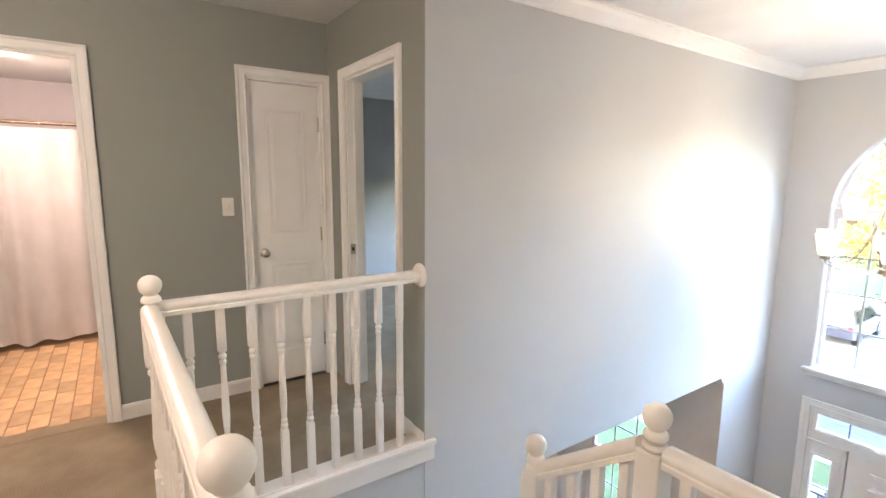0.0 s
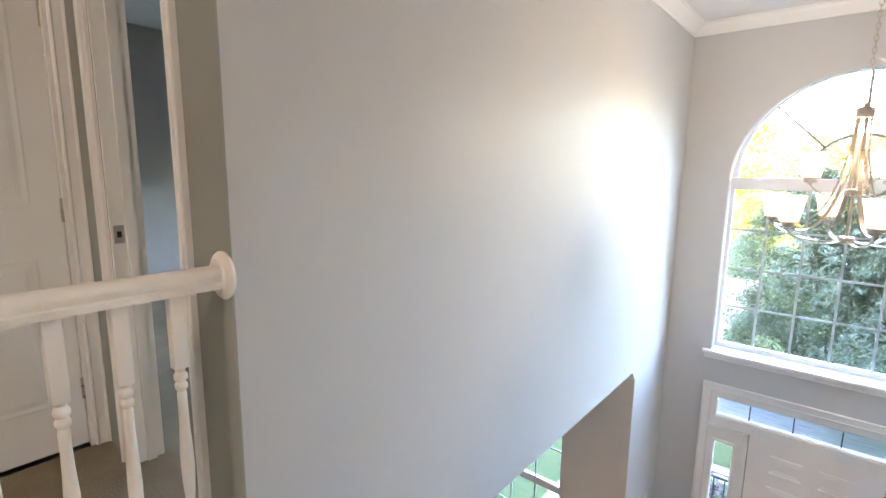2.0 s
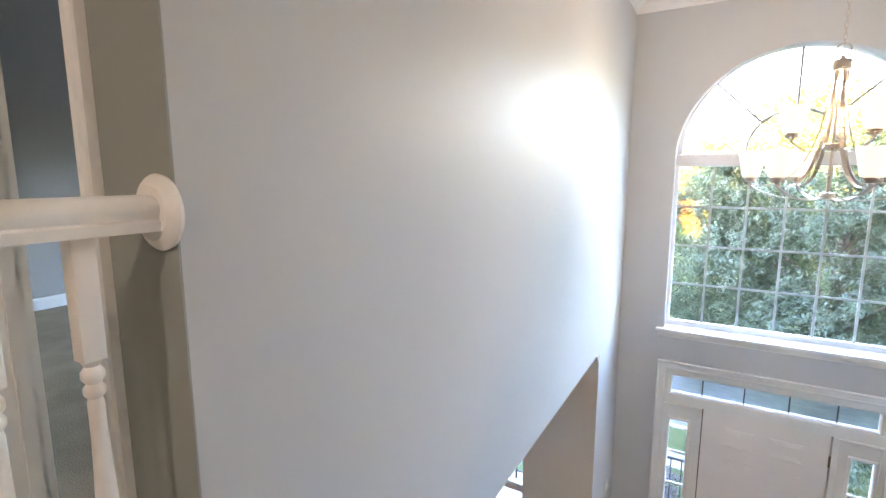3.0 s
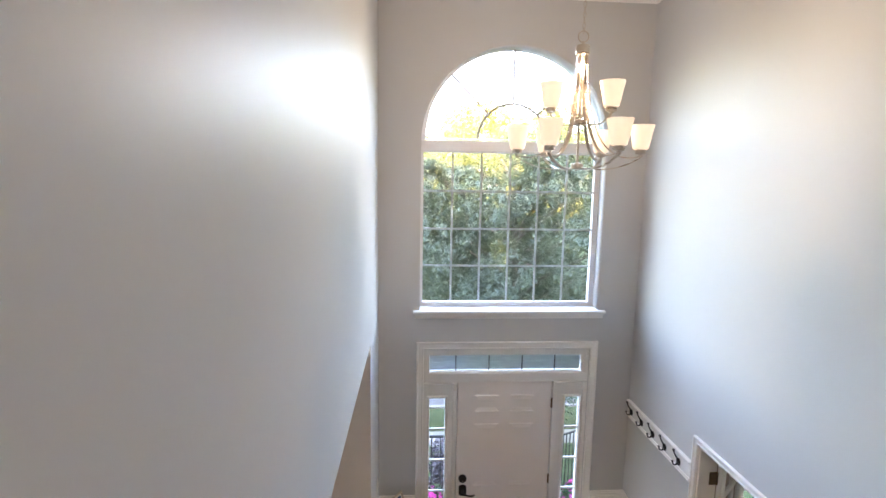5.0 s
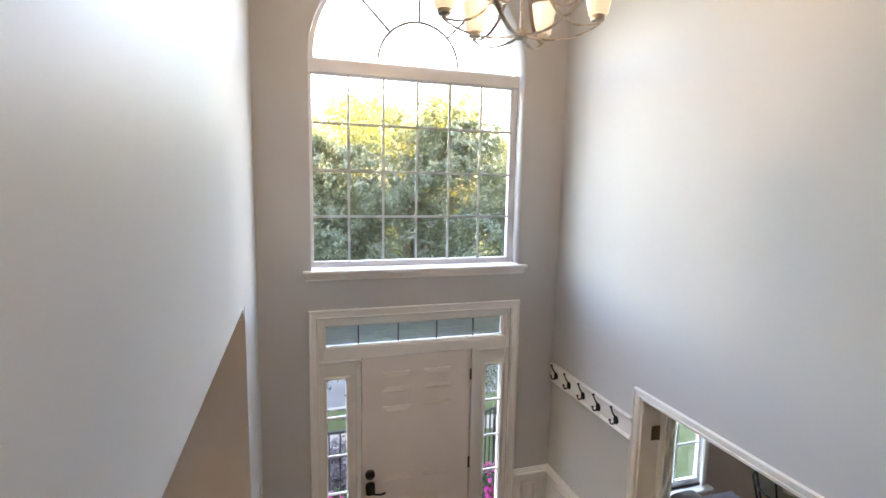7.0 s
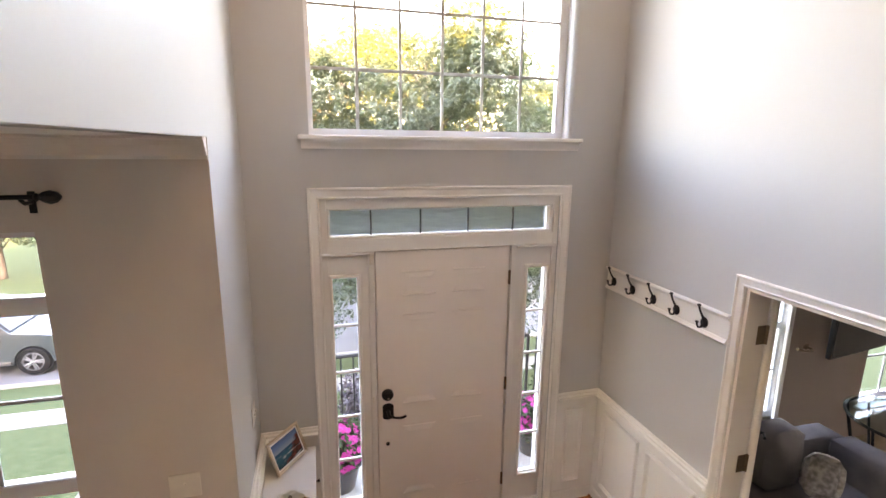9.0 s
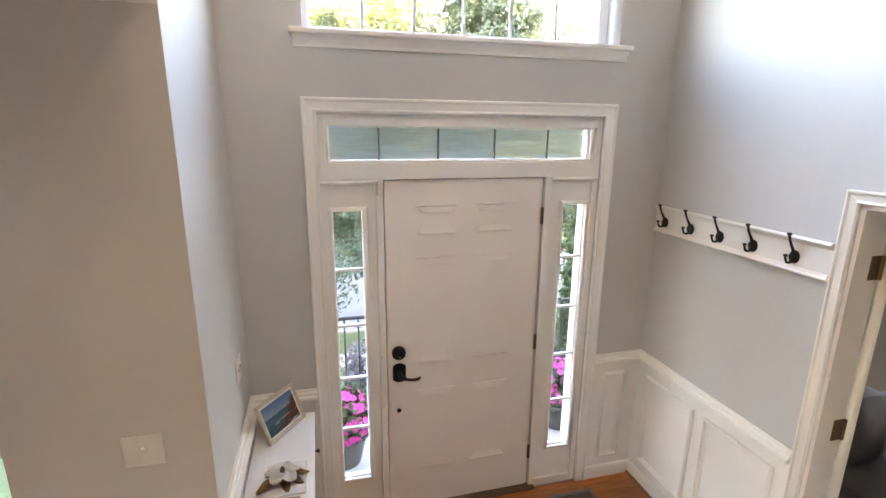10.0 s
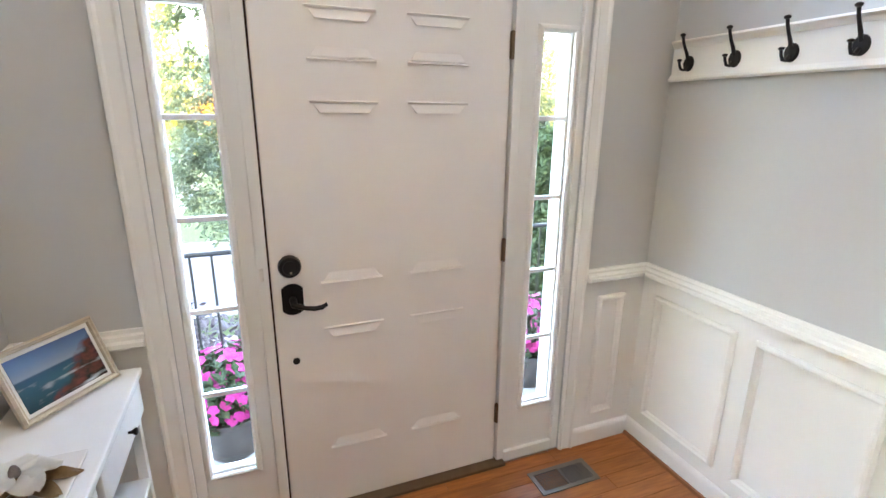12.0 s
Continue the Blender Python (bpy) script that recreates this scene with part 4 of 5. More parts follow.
part("bottom_hub", lathe(bmesh.new(), [(0.006, 4.008), (0.010, 4.012), (0.032, 4.016), (0.034, 4.03), (0.030, 4.046), (0.008, 4.05)], n=24), M_NICKEL, ch, smooth=True)


def bez(p0, p1, p2, p3, n=18):
    out = []
    for i in range(n + 1):
        t = i / n
        out.append(tuple((1 - t) ** 3 * a + 3 * (1 - t) ** 2 * t * b + 3 * (1 - t) * t * t * c + t ** 3 * d for a, b, c, d in zip(p0, p1, p2, p3)))
    return out


def ribbon(pts2, wide, thick, turn):
    """Flat bar that follows (radius, height) points, turned round the stem."""
    bm = bmesh.new()
    rings = []
    for i, (r, z) in enumerate(pts2):
        a, b = pts2[max(i - 1, 0)], pts2[min(i + 1, len(pts2) - 1)]
        t = Vector((b[0] - a[0], b[1] - a[1])).normalized()
        nx, nz = -t.y * thick, t.x * thick
        rings.append([bm.verts.new((r + sx * nx, sy * wide, z + sx * nz)) for sx, sy in ((1, 1), (1, -1), (-1, -1), (-1, 1))])
    for a, b in zip(rings, rings[1:]):
        for k in range(4):
            bm.faces.new((a[k], a[(k + 1) % 4], b[(k + 1) % 4], b[k]))
    bm.faces.new(rings[0])
    bm.faces.new(rings[-1])
    bmesh.ops.rotate(bm, verts=bm.verts, cent=(0, 0, 0), matrix=Matrix.Rotation(turn, 3, "Z"))
    return bm


def lamp_head(r, z, turn):
    """Cup, and a glass that flares upwards with a real wall."""
    m = Matrix.Rotation(turn, 4, "Z") @ Matrix.Translation((r, 0, z))
    cup = part("cup", lathe(bmesh.new(), [(0.008, -0.012), (0.010, -0.004), (0.026, 0.0), (0.028, 0.004), (0.028, 0.022), (0.024, 0.024)], m, n=20), M_NICKEL, ch, smooth=True)
    bm = lathe(bmesh.new(), [(0.004, 0.024), (0.036, 0.024), (0.040, 0.03), (0.046, 0.06), (0.054, 0.105), (0.064, 0.150), (0.0615, 0.150), (0.051, 0.105), (0.043, 0.06), (0.036, 0.034), (0.004, 0.03)], m, n=28)
    part("shade", bm, M_SHADE, cup, "lit frosted white glass shade", smooth=True)


for i in range(6):
    a = radians(60 * i + 46.8)
    part("lower_arm", ribbon(bez((0.026, 4.612), (0.034, 4.36), (0.09, 4.02), (0.325, 4.085)), 0.008, 0.003, a), M_NICKEL, ch, smooth=True)
    part("bowl_arm", ribbon(bez((0.030, 4.025), (0.13, 4.0), (0.25, 4.02), (0.335, 4.088)), 0.008, 0.003, a), M_NICKEL, ch, smooth=True)
    lamp_head(0.325, 4.098, a)
for i in range(3):
    a = radians(120 * i + 74)
    part("upper_arm", ribbon(bez((0.034, 4.262), (0.08, 4.235), (0.13, 4.24), (0.175, 4.295)), 0.007, 0.003, a), M_NICKEL, ch, smooth=True)
    lamp_head(0.175, 4.308, a)

# ---- upstairs doors and trim ----
CASE_UP = [(u * 0.85, v) for u, v in CASING]
trim("closet_casing", CASE_UP, [(-1.27, -4.735, UP), (-1.27, -4.735, UP + 2.08), (-1.27, -4.245, UP + 2.08), (-1.27, -4.245, UP)][::-1], (1, 0, 0), "white casing of the closet door")
trim("bath_casing", CASE_UP, [(-1.27, -6.40, UP), (-1.27, -6.40, UP + 2.08), (-1.27, -5.60, UP + 2.08), (-1.27, -5.60, UP)][::-1], (1, 0, 0), "white casing of the bathroom doorway")
trim("bedroom_casing", CASE_UP, [(-0.29, -4.19, UP), (-0.29, -4.19, UP + 2.08), (-0.978, -4.19, UP + 2.08), (-0.978, -4.19, UP)], (0, -1, 0), "white casing of the bedroom doorway")
for nm, y0, y1 in (("closet_jamb", -4.735, -4.245), ("bath_jamb", -6.40, -5.60)):
    bm = bmesh.new()
    box(bm, -1.388, -1.268, y0, y0 + 0.016, UP, UP + 2.08)
    box(bm, -1.388, -1.268, y1 - 0.016, y1, UP, UP + 2.08)
    box(bm, -1.388, -1.268, y0 + 0.016, y1 - 0.016, UP + 2.064, UP + 2.08)
    structure(nm, bm, M_TRIM, "white door jamb", "trim")
bm = bmesh.new()
box(bm, -0.978, -0.962, -4.188, -4.072, UP, UP + 2.08)
box(bm, -0.306, -0.29, -4.188, -4.072, UP, UP + 2.08)
box(bm, -0.962, -0.306, -4.188, -4.072, UP + 2.064, UP + 2.08)
box(bm, -0.962, -0.950, -4.14, -4.105, UP, UP + 2.064)
structure("bedroom_jamb", bm, M_TRIM, "white door jamb of the bedroom", "trim")
st = thing("strike_plate", "nickel strike plate on the bedroom door jamb", "strike plate")
part("plate", plate_mesh("sp", [rect(-0.018, 0.018, -0.035, 0.035), rect(-0.008, 0.008, -0.012, 0.012)], 0.002, Matrix.Translation((-0.962, -4.162, 4.09)) @ IN_YZ, M_NICKEL), M_NICKEL, st)
part("recess", cube(-0.9615, -0.9608, -4.170, -4.154, 4.078, 4.102), M_DARK, st)
trim("baseboard_hall", BASE, [(-1.27, -4.79, UP), (-1.27, -5.54, UP)], (1, 0, 0), "white baseboard of the hall")
trim("baseboard_bed_right", BASE, [(-0.23, -4.19, UP), (-0.002, -4.19, UP)][::-1], (0, -1, 0), "white baseboard of the hall")
trim("baseboard_bedroom", BASE, [(-3.72, -0.9, UP), (-0.14, -0.9, UP)][::-1], (0, -1, 0), "white baseboard of the bedroom")
trim("baseboard_bedroom_left", BASE, [(-3.72, -4.05, UP), (-3.72, -0.92, UP)][::-1], (1, 0, 0), "white baseboard of the bedroom")
wall("wall_bedroom_near", [rect(-3.84, -1.39, UP - 0.3, TOP)], 0.12, "y", -4.19, M_BLUE, "blue-grey bedroom wall")

cd = tagged(thing("door_2", "closed white panelled closet door with nickel knob", "door"), kind="structure")
sl = part("door_slab", cube(-1.325, -1.29, -4.717, -4.263, UP + 0.012, UP + 2.062, 0.002), M_TRIM, cd)


def side_panel(parent, y0, y1, z0, z1, x):
    bm = bmesh.new()
    sweep(bm, [(0, 0), (0, 0.001), (0.008, 0.003), (0.016, 0.001), (0.022, 0.0)], [(x, y0, z0), (x, y1, z0), (x, y1, z1), (x, y0, z1)][::-1], (1, 0, 0), True)
    k = 0.045
    v = [bm.verts.new((x + d, y, z)) for d, q in ((0.0, 0.026), (0.003, k)) for y, z in ((y0 + q, z0 + q), (y1 - q, z0 + q), (y1 - q, z1 - q), (y0 + q, z1 - q))]
    for a in range(4):
        bm.faces.new((v[a], v[(a + 1) % 4], v[4 + (a + 1) % 4], v[4 + a]))
    bm.faces.new(v[4:])
    return part("panel", bm, M_TRIM, parent)


for z0, z1 in ((UP + 0.22, UP + 0.86), (UP + 1.07, UP + 1.90)):
    side_panel(sl, -4.62, -4.36, z0, z1, -1.2898)
bm = lathe(bmesh.new(), [(0.030, 0.0), (0.032, 0.004), (0.026, 0.010), (0.010, 0.014), (0.010, 0.030), (0.020, 0.036), (0.027, 0.046), (0.026, 0.058), (0.018, 0.066), (0.004, 0.068)], pose(-1.29, -4.665, 4.06, 0, 90), n=24)
part("knob", bm, M_NICKEL, sl, "round satin nickel knob", smooth=True)
for z in (3.39, 4.17, 4.93):
    hinge(pose(-1.282, -4.258, z, 0, 0, 90), M_NICKEL, cd, "satin nickel hinge")

# ---- bathroom ----
M_CURTAIN = material("curtain_cloth_white", (0.84, 0.81, 0.79), 0.85, color2=(0.80, 0.76, 0.73), scale=6, bump=0.15, bump_scale=200)
sc = thing("shower_curtain", "white cloth shower curtain hanging in folds", "shower curtain")
bm = bmesh.new()
cols, rows_n = 150, 10
grid = []
for j in range(rows_n + 1):
    f = j / rows_n
    grid.append([])
    for i in range(cols + 1):
        u = i / cols
        fold = math.sin(u * 62 + 0.6 * math.sin(u * 17)) * (0.020 + 0.022 * f) + 0.03 * math.sin(u * 13 + 2 * f) * f
        grid[-1].append(bm.verts.new((-3.15 + fold, -6.98 + u * 1.92, UP + 1.83 - f * 1.79 + 0.012 * math.sin(u * 41) * f)))
for a, b in zip(grid, grid[1:]):
    for i in range(cols):
        bm.faces.new((a[i], a[i + 1], b[i + 1], b[i]))
bmesh.ops.solidify(bm, geom=bm.faces[:], thickness=0.003)
part("cloth", bm, M_CURTAIN, sc, smooth=True)
for i in range(12):
    y = -6.9 + i * 0.16
    bm = bmesh.new()
    tube(bm, [(-3.15 + 0.022 * math.cos(t), y, UP + 1.852 + 0.026 * math.sin(t)) for t in [2 * math.pi * k / 10 for k in range(11)]], 0.0025, 5)
    part("ring", bm, M_NICKEL, sc, "metal curtain ring")
rd = thing("curtain_rod", "dark metal shower curtain rod", "curtain rod")
bm = bmesh.new()
tube(bm, [(-3.15, -7.2, UP + 1.87), (-3.15, -5.0, UP + 1.87)], 0.013, 12)
part("rod", bm, M_BRONZE, rd, smooth=True)

# ---- dining room window and rod ----
dwin = tagged(thing("window_2", "white dining room window with crossing rails", "window"), kind="structure")
bm = plate_mesh("f", [rect(-1.50, -0.61, 0.50, 2.39), rect(-1.47, -0.64, 0.55, 1.25), rect(-1.47, -0.64, 1.31, 2.05), rect(-1.47, -0.64, 2.12, 2.36)], 0.06, Matrix.Translation((0, DF + 0.07, 0)) @ IN_XZ, M_VINYL)
part("window_frame", bm, M_VINYL, dwin)
for z0, z1 in ((0.55, 1.25), (1.31, 2.05), (2.12, 2.36)):
    p = part("pane", cube(-1.47, -0.64, DF + 0.10, DF + 0.104, z0, z1), M_GLASS, dwin)
    p.visible_shadow = False
for x in (-1.193, -0.917):
    for z0, z1 in ((0.55, 1.25), (1.31, 2.05)):
        part("bar", cube(x - 0.008, x + 0.008, DF + 0.088, DF + 0.096, z0, z1), M_GRILLE, dwin)
for z in (0.90, 1.68):
    part("bar", cube(-1.47, -0.64, DF + 0.089, DF + 0.095, z - 0.008, z + 0.008), M_GRILLE, dwin)
part("window_sill", cube(-1.54, -0.545, DF - 0.035, DF + 0.07, 0.475, 0.50, 0.004), M_TRIM, dwin)
rod = thing("curtain_rod", "black curtain rod with leaf finial above the dining window", "curtain rod")
bm = bmesh.new()
tube(bm, [(-1.75, DF - 0.075, 2.525), (-0.555, DF - 0.075, 2.525)], 0.009, 10)
part("rod", bm, M_BLACK, rod, smooth=True)
bm = lathe(bmesh.new(), [(0.010, 0.0), (0.016, 0.008), (0.010, 0.016), (0.020, 0.030), (0.026, 0.048), (0.020, 0.070), (0.006, 0.084)], pose(-0.56, DF - 0.075, 2.525, 0, 90), n=7)
part("finial", bm, M_BLACK, rod, "black cast finial")
bm = bmesh.new()
tube(bm, [(-0.60, DF - 0.004, 2.50), (-0.60, DF - 0.05, 2.50), (-0.60, DF - 0.075, 2.515)], 0.007, 8)
box(bm, -0.612, -0.588, DF - 0.006, DF, 2.46, 2.54, 0.002)
part("bracket", bm, M_BLACK, rod)
art = thing("wall_picture", "small dark framed picture on the dining room wall", "picture")
part("frame", plate_mesh("fr", [rect(-1.98, -1.72, 1.30, 1.62), rect(-1.95, -1.75, 1.33, 1.59)], 0.02, Matrix.Translation((0, DF - 0.022, 0)) @ IN_XZ, M_BLACK), M_BLACK, art)
part("print", cube(-1.95, -1.75, DF - 0.012, DF - 0.004, 1.33, 1.59), M_MAT, art)

# ---- den: french door, windows, sofa, television, table ----
fd = tagged(thing("door_3", "open white french door with glass panes", "door", m=pose(W + 0.143, OY1 - 0.024, 0, 0, 0, 40)), kind="structure")
DWID = 0.66
bm = plate_mesh("fd", [rect(0, DWID, 0.012, 2.03)] + [rect(0.09 + 0.25 * i, 0.09 + 0.25 * i + 0.23, 0.24 + 0.345 * j, 0.24 + 0.345 * j + 0.33) for i in range(2) for j in range(5)], 0.035, Matrix.Translation((0, -0.035, 0)) @ IN_XZ, M_TRIM)
part("door_frame", bm, M_TRIM, fd)
for i in range(2):
    for j in range(5):
        p = part("pane", cube(0.09 + 0.25 * i, 0.09 + 0.25 * i + 0.23, -0.020, -0.016, 0.24 + 0.345 * j, 0.24 + 0.345 * j + 0.33), M_GLASS, fd)
        p.visible_shadow = False
bm = bmesh.new()
tube(bm, [(0.615, -0.034, 0.95), (0.615, -0.075, 0.95), (0.555, -0.080, 0.95)], 0.009, 8)
part("handle", bm, M_BLACK, fd, "black lever handle", smooth=True)
for z in (1.80, 1.07, 0.26):
    bm = lathe(bmesh.new(), [(0.008, -0.05), (0.008, 0.05)], Matrix.Translation((W + 0.143, OY1 - 0.022, z)), n=10)
    box(bm, W + 0.085, W + 0.138, OY1 - 0.0205, OY1 - 0.018, z - 0.05, z + 0.05)
    part("jamb_hinge", bm, M_BRONZE, bpy.data.objects["den_jamb"], "bronze hinge plate")


def sash_window(name, x0, x1, z0, z1, y, nx, label):
    ob = tagged(thing(name, label, "window"), kind="structure")
    zm = (z0 + z1) / 2
    part("window_frame", plate_mesh("sf", [rect(x0, x1, z0, z1), rect(x0 + 0.05, x1 - 0.05, z0 + 0.05, zm - 0.025), rect(x0 + 0.05, x1 - 0.05, zm + 0.025, z1 - 0.05)], 0.06, Matrix.Translation((0, y, 0)) @ IN_XZ, M_VINYL), M_VINYL, ob)
    for a, b in ((z0 + 0.05, zm - 0.025), (zm + 0.025, z1 - 0.05)):
        for i in range(1, nx):
            x = x0 + 0.05 + (x1 - x0 - 0.1) * i / nx
            part("bar", cube(x - 0.01, x + 0.01, y + 0.02, y + 0.03, a, b), M_VINYL, ob)
        part("bar", cube(x0 + 0.05, x1 - 0.05, y + 0.021, y + 0.029, (a + b) / 2 - 0.01, (a + b) / 2 + 0.01), M_VINYL, ob)
        p = part("pane", cube(x0 + 0.05, x1 - 0.05, y + 0.032, y + 0.035, a, b), M_GLASS, ob)
        p.visible_shadow = False
    part("window_sill", cube(x0 - 0.05, x1 + 0.05, y - 0.12, y + 0.002, z0 - 0.025, z0, 0.004), M_TRIM, ob)
    return ob


sash_window("window_3", 3.64, 4.32, 0.35, 2.1, 0.10, 2, "white den window with grid bars")
sash_window("window_4", 5.30, 6.30, 0.35, 2.1, 0.10, 3, "white den window with grid bars")
trim("den_window_casing", CASE_UP, [(3.64, 0.06, 0.35), (3.64, 0.06, 2.1), (4.32, 0.06, 2.1), (4.32, 0.06, 0.35)], (0, -1, 0), "white casing of the den window")

M_SOFA = material("sofa_cloth_grey", (0.175, 0.16, 0.165), 0.9, color2=(0.14, 0.13, 0.135), scale=6, bump=0.4, bump_scale=260, spec=0.15)


def cushion(name, x0, x1, y0, y1, z0, z1, parent, mat, puff=0.02, r=0.05):
    """Soft block: bevelled, with its faces swelling a little."""
    bm = bmesh.new()
    box(bm, x0, x1, y0, y1, z0, z1)
    bmesh.ops.subdivide_edges(bm, edges=bm.edges[:], cuts=5, use_grid_fill=True)
    c = Vector(((x0 + x1) / 2, (y0 + y1) / 2, (z0 + z1) / 2))
    h = Vector(((x1 - x0) / 2, (y1 - y0) / 2, (z1 - z0) / 2))
    for v in bm.verts:
        q = Vector(((v.co.x - c.x) / h.x, (v.co.y - c.y) / h.y, (v.co.z - c.z) / h.z))
        for k in range(3):
            o = [q[j] for j in range(3) if j != k]
            if abs(q[k]) > 0.99:
                v.co[k] += math.copysign(puff * (1 - o[0] ** 2) * (1 - o[1] ** 2), q[k])
        edge = sorted((abs(t) for t in q), reverse=True)
        if edge[1] > 0.99:
            v.co -= Vector([math.copysign(r * 0.35, t) if abs(t) > 0.99 else 0 for t in q])
    return part(name, bm, mat, parent, smooth=True)


so = thing("sofa", "dark grey cloth sofa with thick cushions in the den", "sofa", m=pose(0.09, 0.02, 0))
cushion("base", 3.10, 4.05, -2.40, -0.45, 0.06, 0.30, so, M_SOFA, 0.0, 0.03)
cushion("backrest", 3.83, 4.06, -2.40, -0.66, 0.30, 0.68, so, M_SOFA, 0.012)
cushion("armrest", 3.08, 4.06, -0.66, -0.42, 0.05, 0.64, so, M_SOFA, 0.015)
cushion("armrest", 3.08, 4.06, -2.64, -2.40, 0.05, 0.64, so, M_SOFA, 0.015)
cushion("seat_cushion", 3.06, 3.82, -1.53, -0.67, 0.305, 0.45, so, M_SOFA, 0.02)
cushion("seat_cushion", 3.06, 3.82, -2.39, -1.54, 0.305, 0.45, so, M_SOFA, 0.02)
cushion("back_cushion", 3.12, 3.42, -0.82, -0.60, 0.46, 0.87, so, M_SOFA, 0.03)
for x in (3.14, 3.96):
    for y in (-2.56, -0.56):
        part("foot", cube(x, x + 0.06, y, y + 0.06, 0.0, 0.06), M_BLACK, so)
M_PILLOW = material("pillow_grey_pattern", (0.42, 0.39, 0.37), 0.8, color2=(0.20, 0.18, 0.17), scale=28, bump=0.3, bump_scale=160, detail=1.0)
pl = new("throw_pillow", None)
tagged(pl, "grey patterned throw pillow leaning on the sofa", "pillow")
pl.matrix_basis = pose(3.49, -0.93, 0.50, -20, 8, -40)
cushion("pillow_body", -0.10, 0.10, -0.025, 0.025, 0.0, 0.25, pl, M_PILLOW, 0.025, 0.04)
tv = thing("television", "black flat television on a wall arm, tilted down", "television", m=pose(4.83, -0.22, 1.415, 0, 0, 8))
M_SCREEN = material("tv_screen", (0.008, 0.008, 0.009), 0.12, scale=5)
part("housing", cube(-0.56, 0.56, -0.02, 0.02, -0.33, 0.33, 0.006), M_BLACK, tv)
part("screen", cube(-0.545, 0.545, -0.023, -0.0205, -0.315, 0.315), M_SCREEN, tv)
bm = bmesh.new()
tube(bm, [(0, 0.02, 0), (0.05, 0.12, 0), (0, 0.22, 0)], 0.02, 8)
part("wall_arm", bm, M_BLACK, tv)
hb = thing("curtain_holdback", "dark bronze curtain holdback on the den wall", "curtain holdback")
bm = bmesh.new()
tube(bm, [(4.52, 0.06, 1.02), (4.52, 0.0, 1.02), (4.48, -0.03, 1.02), (4.38, -0.035, 1.03), (4.32, -0.02, 1.05)], [0.012, 0.009, 0.011, 0.008, 0.014], 8)
lathe(bm, [(0.028, 0), (0.028, 0.008), (0.012, 0.014)], pose(4.52, 0.06, 1.02, 90), n=14)
part("arm", bm, M_BRONZE, hb, smooth=True)
gt = thing("round_table", "small round glass table with black metal base", "table", m=pose(4.62, -0.72, 0))
M_TOP = glass_material("table_glass", (0.85, 0.95, 0.95))
part("tabletop", lathe(bmesh.new(), [(0.40, 0.735), (0.40, 0.745)], n=40), M_TOP, gt, "clear glass top")
bm = bmesh.new()
tube(bm, [(0.385 * math.cos(a), 0.385 * math.sin(a), 0.725) for a in [2 * math.pi * i / 32 for i in range(33)]], 0.012, 8)
part("rim", bm, M_BLACK, gt, smooth=True)
for i in range(10):
    a = 2 * math.pi * i / 10
    bm = bmesh.new()
    tube(bm, [(0.385 * math.cos(a), 0.385 * math.sin(a), 0.72), (0.30 * math.cos(a), 0.30 * math.sin(a), 0.35), (0.34 * math.cos(a), 0.34 * math.sin(a), 0.0)], 0.010, 6)
    part("leg", bm, M_BLACK, gt, smooth=True)
M_BOX = material("box_pink_print", (0.55, 0.42, 0.38), 0.6, color2=(0.30, 0.22, 0.22), scale=14)
bx = thing("board_box", "pale pink printed cardboard box on the glass table", "box", m=pose(4.60, -0.76, 0.746, 0, 0, 20))
part("carton", cube(-0.17, 0.17, -0.13, 0.13, 0.0, 0.06, 0.003), M_BOX, bx)
cb = thing("cable_coil", "loose coil of dark cable on the box", "cable", m=pose(4.62, -0.76, 0.812))
bm = bmesh.new()
tube(bm, [((0.10 + 0.02 * math.sin(3.7 * t)) * math.cos(t), (0.08 + 0.02 * math.cos(2.9 * t)) * math.sin(t), 0.006 + 0.035 * (1 + math.sin(1.3 * t)) * 0.7) for t in [i * 0.22 for i in range(130)]], 0.004, 5)
part("cable", bm, M_BLACK, cb, smooth=True)

# ---- outdoors ----
M_GRASS = material("lawn", (0.036, 0.056, 0.022), 0.95, color2=(0.070, 0.088, 0.042), scale=9.0, bump=1.0, bump_scale=40, spec=0.1)
M_ROAD = material("street_pale_asphalt", (0.125, 0.125, 0.13), 0.9, color2=(0.10, 0.10, 0.105), scale=0.8, bump=0.5, bump_scale=120, spec=0.2)
M_CONC = material("concrete_pale", (0.27, 0.26, 0.245), 0.85, color2=(0.22, 0.21, 0.195), scale=1.5, bump=0.3, bump_scale=90, spec=0.2)
M_IRON = material("wrought_iron_black", (0.015, 0.015, 0.016), 0.5, 0.3, scale=30)


def lie(y):
    """Height of the ground: level at the house, falling to the street."""
    return -1.0 - 2.0 * min(max((y - 1.5) / 8.3, 0.0), 1.0)


def band(x0, x1, y0, y1, lift, skirt):
    """A sheet of ground between two lines, following its fall."""
    ys = sorted({y0, y1} | {y for y in (1.5, 9.8) if y0 < y < y1})
    bm = bmesh.new()
    rows = [[bm.verts.new((x, y, lie(y) + d)) for x in (x0, x1) for d in (lift, -skirt)] for y in ys]
    for a, b in zip(rows, rows[1:]):
        for p, q in ((0, 2), (2, 3), (3, 1), (1, 0)):
            bm.faces.new((a[p], a[q], b[q], b[p]))
    for r in (rows[0], rows[-1]):
        bm.faces.new((r[0], r[2], r[3], r[1]))
    return bm


structure("ground", band(-500, 500, -12, 900, 0.0, 0.4), M_GRASS, "mown green lawn falling to the street", "ground")
# unseen wall, added only to keep the low sun off lawn and street
structure("sun_blocker_rear", cube(-16, 16, -9.2, -9.0, -1.2, 6.9), M_CONC, "plain unseen wall added to shade lawn and street from the sun", "wall")
